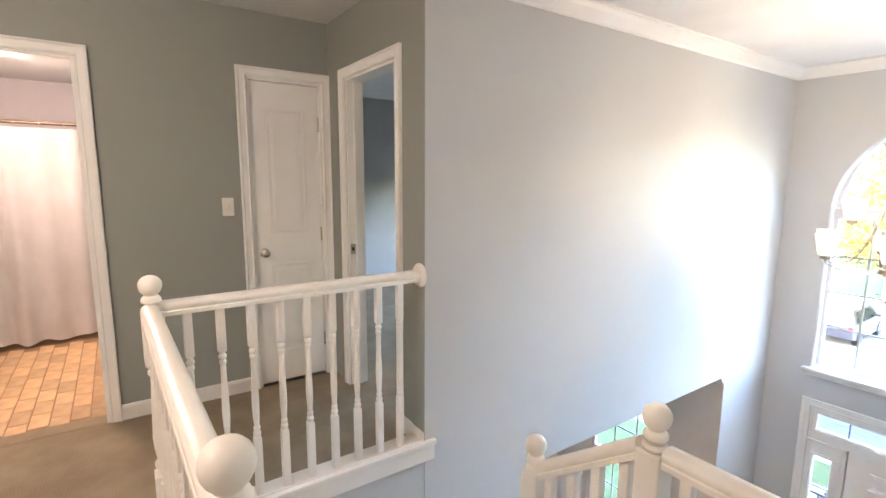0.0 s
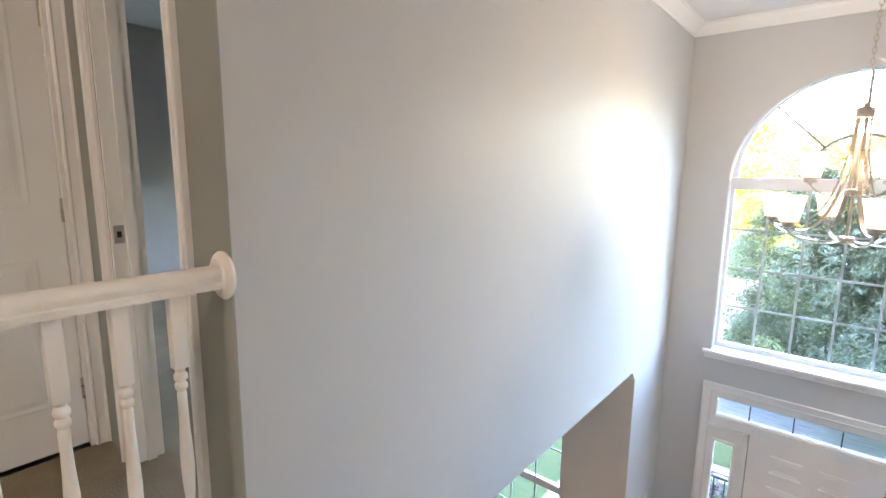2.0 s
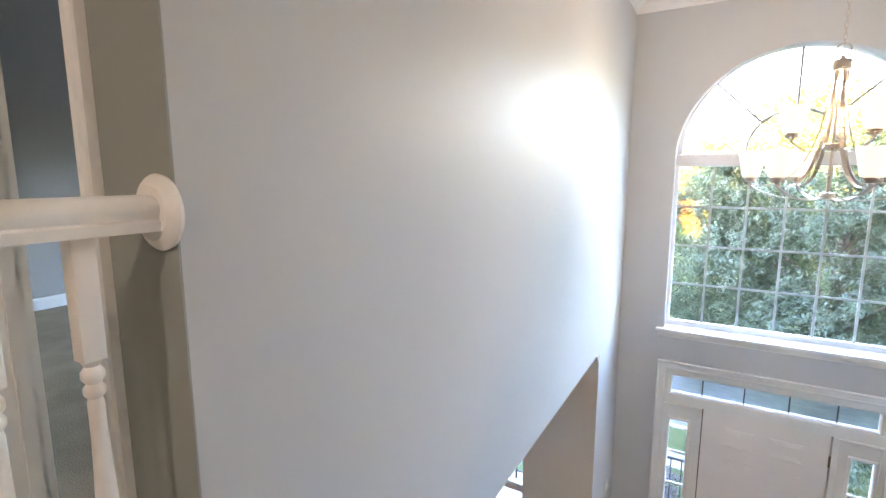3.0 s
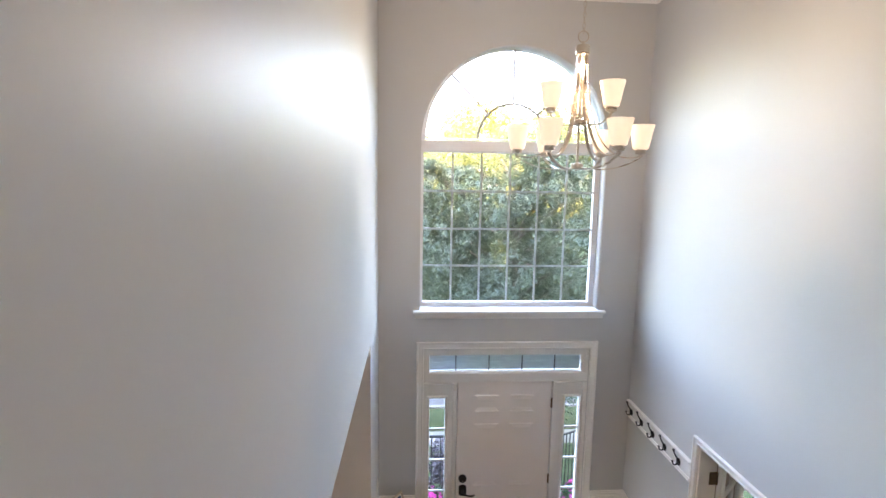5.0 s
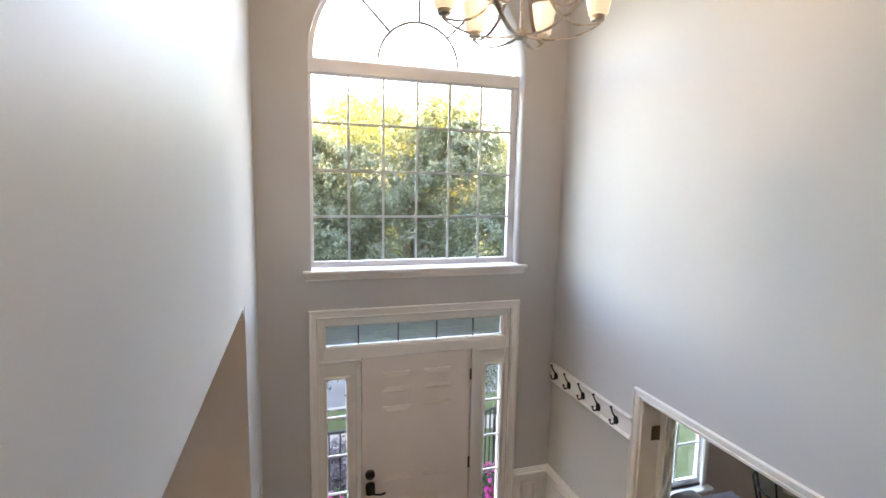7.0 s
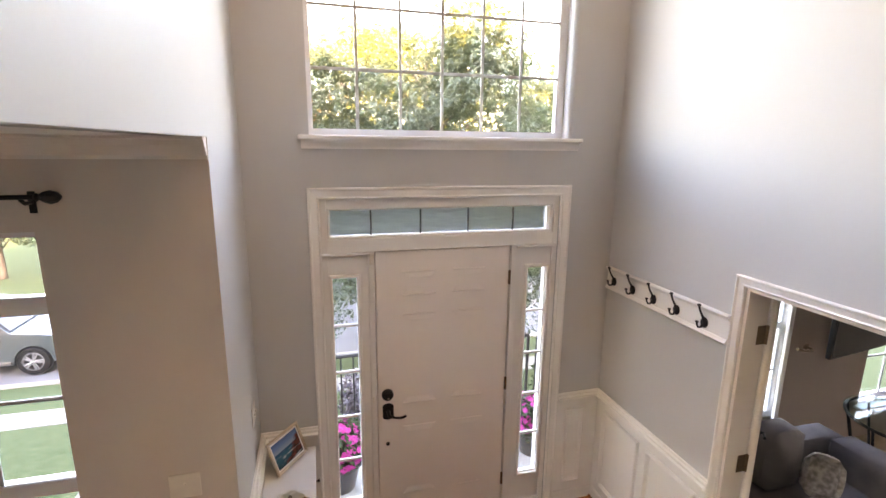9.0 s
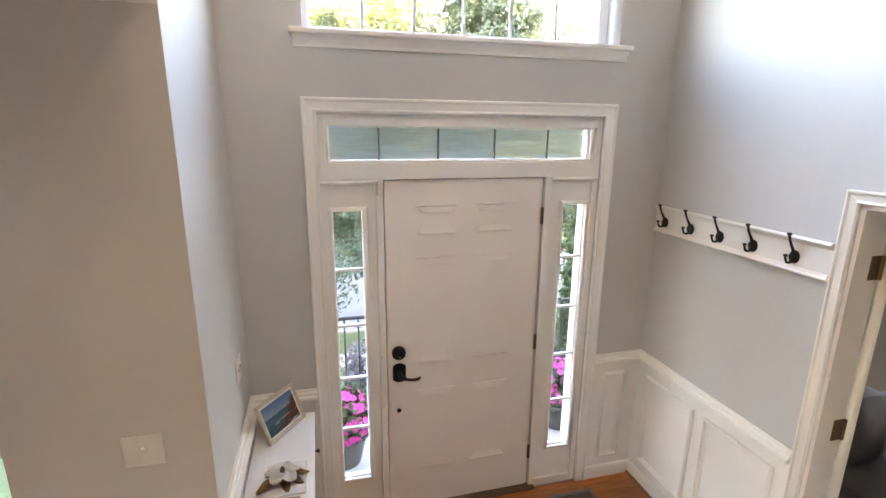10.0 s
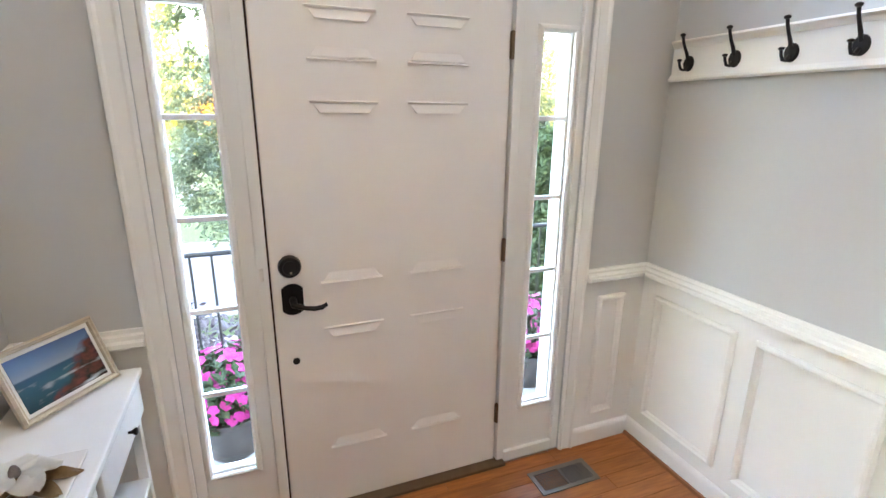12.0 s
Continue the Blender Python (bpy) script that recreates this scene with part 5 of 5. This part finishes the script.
structure("road", band(-120, 120, 9.9, 16.5, 0.006, 0.1), M_ROAD, "pale asphalt street", "road")
structure("road_kerb", band(-120, 120, 9.72, 9.9, 0.05, 0.2), M_CONC, "concrete kerb of the street", "kerb")
structure("road_kerb", band(-120, 120, 16.5, 16.7, 0.12, 0.1), M_CONC, "concrete kerb of the street", "kerb")
structure("driveway", band(-9.5, -2.5, 16.7, 34, 0.010, 0.1), M_CONC, "pale concrete driveway across the street", "driveway")
structure("pavement", band(-60, 60, 6.1, 7.2, 0.014, 0.1), M_CONC, "concrete footpath in the lawn", "pavement")
structure("porch_floor", cube(-1.6, 3.6, 0.225, 1.45, -1.6, -0.12), M_CONC, "concrete porch at the front door", "porch")
for i in range(6):
    structure("porch_step", cube(1.35, 2.45, 1.45 + 0.28 * i, 1.73 + 0.28 * i, -1.8, -0.12 - 0.18 * (i + 1)), M_CONC, "concrete porch step", "steps")
structure("garden_path", band(1.3, 2.5, 3.13, 6.1, 0.012, 0.1), M_CONC, "concrete path to the porch", "path")


def iron_rail(a, b, count, label):
    ob = thing("porch_railing", label, "railing")
    a, b = Vector(a), Vector(b)
    for dz, nm in ((0.0, "top_rail"), (-0.80, "bottom_rail")):
        bm = bmesh.new()
        tube(bm, [a + Vector((0, 0, dz)), b + Vector((0, 0, dz))], 0.016 if dz == 0 else 0.012, 6)
        part(nm, bm, M_IRON, ob)
    for i in range(count + 1):
        p = a.lerp(b, i / count)
        end = i in (0, count)
        bm = bmesh.new()
        tube(bm, [p + Vector((0, 0, -0.92 if end else -0.80)), p], 0.016 if end else 0.008, 6)
        part("post" if end else "picket", bm, M_IRON, ob)
    return ob


iron_rail((-1.5, 1.30, 0.80), (1.25, 1.30, 0.80), 24, "black wrought iron railing along the porch")
iron_rail((2.55, 1.30, 0.80), (3.5, 1.30, 0.80), 8, "black wrought iron railing along the porch")
iron_rail((2.52, 1.45, 0.78), (2.52, 3.05, -0.28), 12, "black wrought iron railing down the porch steps")


# plants made of many leaves
def leaf_cloud(name, centres, radii, count, size, mat, parent, seed, flat=0.5):
    """Many small folded leaves scattered over clumps, denser near their skins."""
    rng = np.random.default_rng(seed)
    pick = rng.integers(0, len(centres), count)
    c, r = np.array(centres)[pick], np.array(radii)[pick]
    d = rng.normal(size=(count, 3))
    d /= np.linalg.norm(d, axis=1)[:, None]
    p = c + d * (r * (0.45 + 0.62 * rng.random(count) ** 0.7))[:, None]
    u = rng.normal(size=(count, 3))
    u /= np.linalg.norm(u, axis=1)[:, None]
    w = np.cross(u, d + 0.5 * rng.normal(size=(count, 3)))
    w /= np.linalg.norm(w, axis=1)[:, None] + 1e-9
    s = (size * (0.6 + 0.8 * rng.random(count)))[:, None]
    nrm = np.cross(u, w)
    q = np.stack([p - u * s, p + w * s * flat + nrm * s * 0.18, p + u * s, p - w * s * flat + nrm * s * 0.18], 1).reshape(-1, 3)
    i = np.arange(count) * 4
    faces = np.concatenate([np.stack([i, i + 1, i + 2], 1), np.stack([i, i + 2, i + 3], 1)])
    me = bpy.data.meshes.new(name)
    me.from_pydata(q.tolist(), [], faces.tolist())
    me.materials.append(mat)
    ob = new(name, me)
    ob.parent = parent
    return ob


def leaf_material(name, c1, c2, glow):
    """Leaf: dull gloss on top, light through it, colour that differs leaf by leaf."""
    mat = bpy.data.materials.new(name)
    mat.use_nodes = True
    n, l = mat.node_tree.nodes, mat.node_tree.links
    b = n["Principled BSDF"]
    b.inputs["Roughness"].default_value = 0.7
    geo = n.new("ShaderNodeNewGeometry")
    ramp = n.new("ShaderNodeValToRGB")
    ramp.color_ramp.elements[0].color, ramp.color_ramp.elements[1].color = (*c1, 1), (*c2, 1)
    l.new(geo.outputs["Random Per Island"], ramp.inputs[0])
    l.new(ramp.outputs[0], b.inputs["Base Color"])
    tr, mx = n.new("ShaderNodeBsdfTranslucent"), n.new("ShaderNodeMixShader")
    tr.inputs["Color"].default_value = (*glow, 1)
    mx.inputs[0].default_value = 0.35
    l.new(b.outputs[0], mx.inputs[1])
    l.new(tr.outputs[0], mx.inputs[2])
    l.new(mx.outputs[0], n["Material Output"].inputs["Surface"])
    return mat


M_BARK = material("bark", (0.12, 0.095, 0.075), 0.9, color2=(0.07, 0.055, 0.045), scale=5, stretch=(4, 4, 0.7), bump=0.8, bump_scale=14)
M_LEAF = leaf_material("leaf_green", (0.032, 0.058, 0.053), (0.098, 0.142, 0.115), (0.16, 0.19, 0.06))
M_YELLOW = leaf_material("leaf_yellow_green", (0.075, 0.10, 0.03), (0.12, 0.13, 0.04), (0.15, 0.16, 0.04))
M_ORANGE = leaf_material("leaf_orange", (0.20, 0.09, 0.04), (0.28, 0.14, 0.06), (0.25, 0.11, 0.04))
M_CONIFER = leaf_material("leaf_conifer", (0.03, 0.06, 0.022), (0.06, 0.10, 0.035), (0.05, 0.09, 0.02))
M_PURPLE = leaf_material("leaf_purple_grey", (0.10, 0.085, 0.10), (0.17, 0.15, 0.17), (0.08, 0.06, 0.07))


def tree(x, y, height, spread, low, clumps, leaves, size, mat, label, seed):
    rng = random.Random(seed)
    ob = thing("tree", label, "tree", m=pose(x, y, lie(y)))
    bm = bmesh.new()
    tube(bm, [(0, 0, -0.1), (0.03, 0.02, 0.6), (0.0, 0.05, 1.6), (0.08, 0.0, height * 0.55), (0.05, 0.03, height * 0.85)], [0.17, 0.13, 0.11, 0.07, 0.02], 10)
    part("trunk", bm, M_BARK, ob, smooth=True)
    centres, radii = [], []
    for k in range(clumps):
        f = rng.random()
        h = low + (height - low) * f
        r = spread * math.sin(math.pi * (0.15 + 0.68 * f)) * math.sqrt(rng.random())
        a = rng.random() * 2 * math.pi
        centres.append((r * math.cos(a), r * math.sin(a), h - 0.15 * r))
        radii.append(spread * (0.15 + 0.13 * rng.random()))
        if k < 26:
            e = centres[-1]
            z0 = max(low * 0.6, e[2] - 0.4 - r * 0.35)
            bm = bmesh.new()
            tube(bm, [(0.03, 0.02, z0), (e[0] * 0.45, e[1] * 0.45, (z0 + e[2]) / 2 + 0.1), e], [0.05, 0.03, 0.01], 6)
            part("limb", bm, M_BARK, ob, smooth=True)
    leaf_cloud("crown", centres, radii, leaves, size, mat, ob, seed)
    return ob


def broad_tree(x, y, height, spread, low, sprays, leaves, size, mat, label, seed):
    """Large tree near by: leaves in drooping sprays on a rounded, broken crown, with a forked trunk."""
    rng = np.random.default_rng(seed)
    ob = thing("tree", label, "tree", m=pose(x, y, lie(y)))
    bm = bmesh.new()
    tube(bm, [(0, 0, -0.1), (0.05, 0.02, 0.7), (0.0, 0.06, 1.7), (0.12, 0.0, height * 0.5), (0.05, 0.03, height * 0.86)], [0.20, 0.15, 0.13, 0.08, 0.02], 10)
    part("trunk", bm, M_BARK, ob, smooth=True)
    lobes = []
    for k in range(46):
        f = (k + 0.5) / 46
        r = spread * (0.35 + 0.65 * math.sin(math.pi * (0.25 + 0.68 * f)) ** 0.6) * (0.35 + 0.6 * rng.random())
        a = k * 2.4 + rng.random()
        lobes.append(((0.9 if f > 0.9 else 1.0) * r * math.cos(a), r * math.sin(a), low + (height - low) * (0.06 + 0.86 * f) - 0.12 * r, spread * (0.20 + 0.10 * rng.random())))
        e = Vector(lobes[-1][:3])
        z0 = max(low * 0.6, e.z - 0.5 - r * 0.45)
        bm = bmesh.new()
        tube(bm, [(0.05, 0.02, z0), (e.x * 0.45, e.y * 0.45, (z0 + e.z) / 2 + 0.12), e], [0.055, 0.032, 0.010], 6)
        part("limb", bm, M_BARK, ob, smooth=True)
    L = np.array(lobes)
    pick = rng.integers(0, len(L), sprays)
    d = rng.normal(size=(sprays, 3))
    d[:, 2] = d[:, 2] * 0.8 + 0.25
    d /= np.linalg.norm(d, axis=1)[:, None]
    c = L[pick, :3] + d * (L[pick, 3] * (0.55 + 0.55 * rng.random(sprays)))[:, None]
    out = d + np.array((0, 0, 0.15))
    out /= np.linalg.norm(out, axis=1)[:, None]
    # leaves along each spray, hanging a little, faces turned up and outwards
    n = sprays * leaves
    C, O = np.repeat(c, leaves, 0), np.repeat(out, leaves, 0)
    along = rng.random(n)[:, None]
    p = C + O * (along - 0.4) * 0.42 + rng.normal(size=(n, 3)) * 0.075 - np.array((0, 0, 0.14)) * along ** 2
    nrm = O * 0.55 + np.array((0, 0, 0.75)) + rng.normal(size=(n, 3)) * 0.42
    nrm /= np.linalg.norm(nrm, axis=1)[:, None]
    u = O + rng.normal(size=(n, 3)) * 0.8 - np.array((0, 0, 0.5))
    u -= nrm * (u * nrm).sum(1)[:, None]
    u /= np.linalg.norm(u, axis=1)[:, None]
    w = np.cross(nrm, u)
    h = (size * (0.6 + 0.7 * rng.random(n)))[:, None]
    q = np.stack([p - u * h, p + w * h * 0.48 + nrm * h * 0.2, p + u * h * 1.15 - nrm * h * 0.25, p - w * h * 0.48 + nrm * h * 0.2], 1).reshape(-1, 3)
    i = np.arange(n) * 4
    me = bpy.data.meshes.new("crown")
    me.from_pydata(q.tolist(), [], np.concatenate([np.stack([i, i + 1, i + 2], 1), np.stack([i, i + 2, i + 3], 1)]).tolist())
    me.materials.append(mat)
    crown = new("crown", me)
    crown.parent = ob
    return ob


broad_tree(3.0, 8.6, 8.5, 3.9, 1.6, 4000, 42, 0.050, M_LEAF, "broad leafy green tree on the front lawn", 3)
tree(5.5, 24.0, 11.0, 5.8, 3.0, 90, 26000, 0.12, M_YELLOW, "tall yellow-green tree across the street", 5)
tree(-6.5, 33.0, 11.5, 5.2, 3.2, 80, 22000, 0.12, M_YELLOW, "tall yellow-green tree across the street", 8)
tree(15.0, 26.0, 9.5, 4.5, 2.5, 70, 22000, 0.12, M_YELLOW, "tall yellow-green tree across the street", 13)
tree(0.5, 38.0, 9.5, 4.2, 2.6, 60, 16000, 0.13, M_ORANGE, "orange-leaved tree far across the street", 17)
tree(-12.5, 21.0, 8.0, 3.6, 2.0, 60, 15000, 0.10, M_LEAF, "green tree across the street", 11)
av = thing("arborvitae", "narrow dark green arborvitae beside the porch", "shrub", m=pose(4.0, 3.3, lie(3.3)))
part("trunk", tube(bmesh.new(), [(0, 0, -0.05), (0, 0, 2.6)], [0.05, 0.01], 8), M_BARK, av)
leaf_cloud("foliage", [(0.1 * math.sin(k * 2.4), 0.1 * math.cos(k * 2.4), 0.15 + 0.09 * k) for k in range(30)], [0.40 - 0.010 * k for k in range(30)], 14000, 0.045, M_CONIFER, av, 21)
for x, y, s in ((0.1, 2.5, 1.0), (-0.9, 2.7, 1.1), (0.9, 2.9, 0.8)):
    sh = thing("shrub", "low purple-grey leafy shrub below the porch", "shrub", "shrubs in the front bed", pose(x, y, lie(y)))
    part("stem", tube(bmesh.new(), [(0, 0, -0.02), (0.02, 0, 0.5)], [0.02, 0.008], 6), M_BARK, sh)
    leaf_cloud("foliage", [(0.22 * math.cos(k * 2.1) * s, 0.22 * math.sin(k * 2.1) * s, 0.3 + 0.11 * k * s) for k in range(8)], [0.26 * s] * 8, 2600, 0.035, M_PURPLE, sh, 30 + int(10 * x))
# woods far off
rngw = random.Random(4)
far = new("far_woods")
tagged(far, "far line of dark green trees", "woods", "", "stuff")
cs = [(-70 + 2.2 * i + rngw.random() * 2, 44 + rngw.random() * 8, -2.0 + 6.2 * rngw.random()) for i in range(70)]
leaf_cloud("woods_foliage", cs, [1.6 + 1.4 * rngw.random() for i in cs], 42000, 0.24, M_LEAF, far, 40)

# flower pots
M_POT = material("pot_dark_grey", (0.038, 0.034, 0.032), 0.38, color2=(0.06, 0.054, 0.05), scale=9, bump=0.2, bump_scale=50)
M_SOIL = material("soil", (0.03, 0.022, 0.016), 0.95, bump=1.0, bump_scale=60)
M_PINK = leaf_material("petal_pink", (0.40, 0.018, 0.16), (0.56, 0.05, 0.29), (0.45, 0.04, 0.22))
M_FOL = leaf_material("leaf_dark", (0.02, 0.045, 0.02), (0.045, 0.075, 0.03), (0.03, 0.06, 0.015))


def flower_pot(x, y, seed):
    rng = random.Random(seed)
    ob = thing("flower_pot", "dark grey pot full of bright pink impatiens on the porch", "flower pot", "pots on the porch", pose(x, y, -0.12))
    part("pot", lathe(bmesh.new(), [(0.12, 0.0), (0.125, 0.01), (0.175, 0.22), (0.19, 0.225), (0.19, 0.25), (0.172, 0.25), (0.165, 0.225)], n=28), M_POT, ob, smooth=True)
    part("soil", lathe(bmesh.new(), [(0.165, 0.222), (0.16, 0.23)], n=20), M_SOIL, ob)
    leaf_cloud("foliage", [(0.12 * math.cos(k), 0.12 * math.sin(k), 0.30 + 0.05 * (k % 4)) for k in range(12)], [0.12] * 12, 2400, 0.028, M_FOL, ob, seed)
    bm = bmesh.new()
    for k in range(150):
        a, t = rng.random() * 6.283, math.acos(1 - rng.random() * 1.15)
        d = Vector((math.sin(t) * math.cos(a), math.sin(t) * math.sin(a), math.cos(t)))
        c = Vector((0, 0, 0.33)) + Vector((d.x * 0.23, d.y * 0.23, d.z * 0.25)) * (0.86 + 0.2 * rng.random())
        m = Matrix.Translation(c) @ d.to_track_quat("Z", "Y").to_matrix().to_4x4() @ pose(0, 0, 0, rng.uniform(-25, 25), rng.uniform(-25, 25), rng.uniform(0, 72))
        mid = bm.verts.new(m @ Vector((0, 0, 0)))
        ring = []
        for j in range(10):
            r = (0.029 if j % 2 == 0 else 0.0235) * (0.85 + 0.3 * rng.random())
            ring.append(bm.verts.new(m @ Vector((r * math.cos(0.628 * j), r * math.sin(0.628 * j), 0.006 if j % 2 == 0 else 0.002))))
        for j in range(10):
            bm.faces.new((mid, ring[j], ring[(j + 1) % 10]))
    part("blossoms", bm, M_PINK, ob, "bright pink five-petalled blossoms")
    return ob


flower_pot(0.50, 0.74, 51)
flower_pot(2.30, 0.80, 52)


# parked cars
M_SPOKE = material("alloy_grey", (0.13, 0.135, 0.14), 0.4, 0.3, scale=12)


def car(m, paint, label):
    ob = thing("car", label, "car", "parked cars", m)
    side = [(-2.3, 0.45), (-2.32, 0.95), (-2.22, 1.08), (-2.05, 1.62), (-1.85, 1.72), (0.15, 1.74), (0.42, 1.66), (1.05, 1.12), (2.05, 1.0), (2.28, 0.86), (2.34, 0.5), (2.25, 0.36), (1.86, 0.34)]
    side += [(1.45 + 0.41 * math.cos(a), 0.36 + 0.41 * math.sin(a)) for a in [math.pi * i / 12 for i in range(1, 12)]]
    side += [(1.04, 0.30), (-0.94, 0.30)] + [(-1.35 + 0.41 * math.cos(a), 0.36 + 0.41 * math.sin(a)) for a in [math.pi * i / 12 for i in range(1, 12)]] + [(-1.76, 0.34)]
    bm = plate_mesh("body", [side], 1.8, Matrix.Translation((0, -0.9, 0)) @ IN_XZ, paint)
    for v in bm.verts:
        if v.co.z > 1.1:
            v.co.y *= 1 - 0.22 * (v.co.z - 1.1) / 0.6
    part("body", bm, paint, ob, smooth=True)
    for sgn in (-1, 1):
        for pts in ([(-1.9, 1.12), (-1.78, 1.6), (-0.78, 1.64), (-0.78, 1.12)], [(-0.70, 1.12), (-0.70, 1.64), (0.12, 1.62), (0.78, 1.14)]):
            bm = bmesh.new()
            a = [bm.verts.new((x, sgn * (0.9 * (1 - 0.22 * max(z - 1.1, 0) / 0.6) + 0.006), z)) for x, z in pts]
            b = [bm.verts.new((x, sgn * (0.9 * (1 - 0.22 * max(z - 1.1, 0) / 0.6) - 0.01), z)) for x, z in pts]
            bm.faces.new(a)
            bm.faces.new(b[::-1])
            for k in range(4):
                bm.faces.new((a[k], a[(k + 1) % 4], b[(k + 1) % 4], b[k]))
            part("side_window", bm, M_SCREEN, ob, "dark tinted glass")
        part("sill_bar", cube(-0.9, 1.0, sgn * 0.9 - 0.04, sgn * 0.9 + 0.04, 0.32, 0.40, 0.015), M_POT, ob)
        part("mirror", cube(0.55, 0.75, sgn * 1.0 - 0.09, sgn * 1.0 + 0.09, 1.12, 1.26, 0.03), paint, ob)
        part("headlight", cube(2.10, 2.335, sgn * 0.68 - 0.16, sgn * 0.68 + 0.16, 0.70, 0.86, 0.02), M_ACRYL, ob, "clear headlight")
        part("door_line", cube(-0.745, -0.735, sgn * 0.9 - 0.003, sgn * 0.9 + 0.003, 0.40, 1.12), M_BLACK, ob)
        for x in (-1.35, 1.45):
            w = part("wheel", lathe(bmesh.new(), [(0.22, -0.11), (0.35, -0.11), (0.37, -0.08), (0.37, 0.08), (0.35, 0.11), (0.22, 0.11)], pose(x, sgn * 0.82, 0.37, 90), n=28), M_BLACK, ob, "black tyre", smooth=True)
            part("rim", lathe(bmesh.new(), [(0.23, -0.06), (0.225, 0.06)], pose(x, sgn * 0.86, 0.37, 90), n=24), M_DARK, w)
            bm = bmesh.new()
            for k in range(5):
                for d in (-0.17, 0.17):
                    a = k * math.pi * 0.4 + d
                    tube(bm, [(x, sgn * 0.935, 0.37), (x + 0.22 * math.cos(a), sgn * 0.925, 0.37 + 0.22 * math.sin(a))], [0.030, 0.020], 6)
            tube(bm, [(x + 0.225 * math.cos(t), sgn * 0.925, 0.37 + 0.225 * math.sin(t)) for t in [math.pi * i / 12 for i in range(25)]], 0.014, 6)
            part("spokes", bm, M_SPOKE, w, "silver alloy spokes")
    bm = bmesh.new()
    a = [bm.verts.new(c) for c in ((1.0, -0.80, 1.155), (1.0, 0.80, 1.155), (0.47, 0.66, 1.63), (0.47, -0.66, 1.63))]
    b = [bm.verts.new(v.co + Vector((0.03, 0, 0.02))) for v in a]
    bm.faces.new(a[::-1])
    bm.faces.new(b)
    for k in range(4):
        bm.faces.new((a[k], a[(k + 1) % 4], b[(k + 1) % 4], b[k]))
    part("windscreen", bm, M_SCREEN, ob, "dark glass windscreen")
    part("tail_light", cube(-2.335, -2.28, -0.85, -0.70, 0.85, 1.05, 0.01), material("tail_red", (0.35, 0.01, 0.01), 0.3), ob, "red tail light")
    return ob


M_SILVER = material("car_paint_silver", (0.040, 0.050, 0.055), 0.4, 0.1, coat=0.6, scale=3)
M_NAVY = material("car_paint_dark", (0.03, 0.032, 0.04), 0.3, 0.3, coat=0.6, scale=3)
car(pose(-7.95, 11.32, -2.994), M_SILVER, "silver sport utility vehicle parked at the kerb")
car(pose(-5.6, 23.5, -2.99, 0, 0, 90), M_NAVY, "dark car parked across the street")

# ---- pieces of floors, last ----
bm = cube(-0.0972, 0.0972, -0.0472, 0.0472, -0.006, 0.0, 0.003)
tile_mesh = finish(bm, "tile", M_TILE)
bath = bpy.data.objects["floor_bath"]
row = 0
y = -6.45
while y < -5.08:
    x = -3.12 + (0.10 if row % 2 else 0.0)
    while x < -1.42:
        t = new("tile", tile_mesh)
        t.parent = bath
        t.matrix_basis = pose(x + 0.1, y, UP + 0.002)
        x += 0.2
    y += 0.1
    row += 1
base = bpy.data.objects["floor_base"]
rngp = random.Random(9)
PW = 0.0826
lengths = (0.55, 0.8, 1.05)
plank_meshes = {n: finish(cube(0, n - 0.0012, 0, PW - 0.0012, -0.014, 0.0, 0.0012), "plank", M_WOOD) for n in lengths}
y = 0.012 - PW
while y > -1.75:
    x = -0.02 - rngp.random() * 0.4
    while x < W:
        n = rngp.choice(lengths)
        p = new("plank", plank_meshes[n])
        p.parent = base
        p.matrix_basis = pose(x, y, 0)
        x += n
    y -= PW
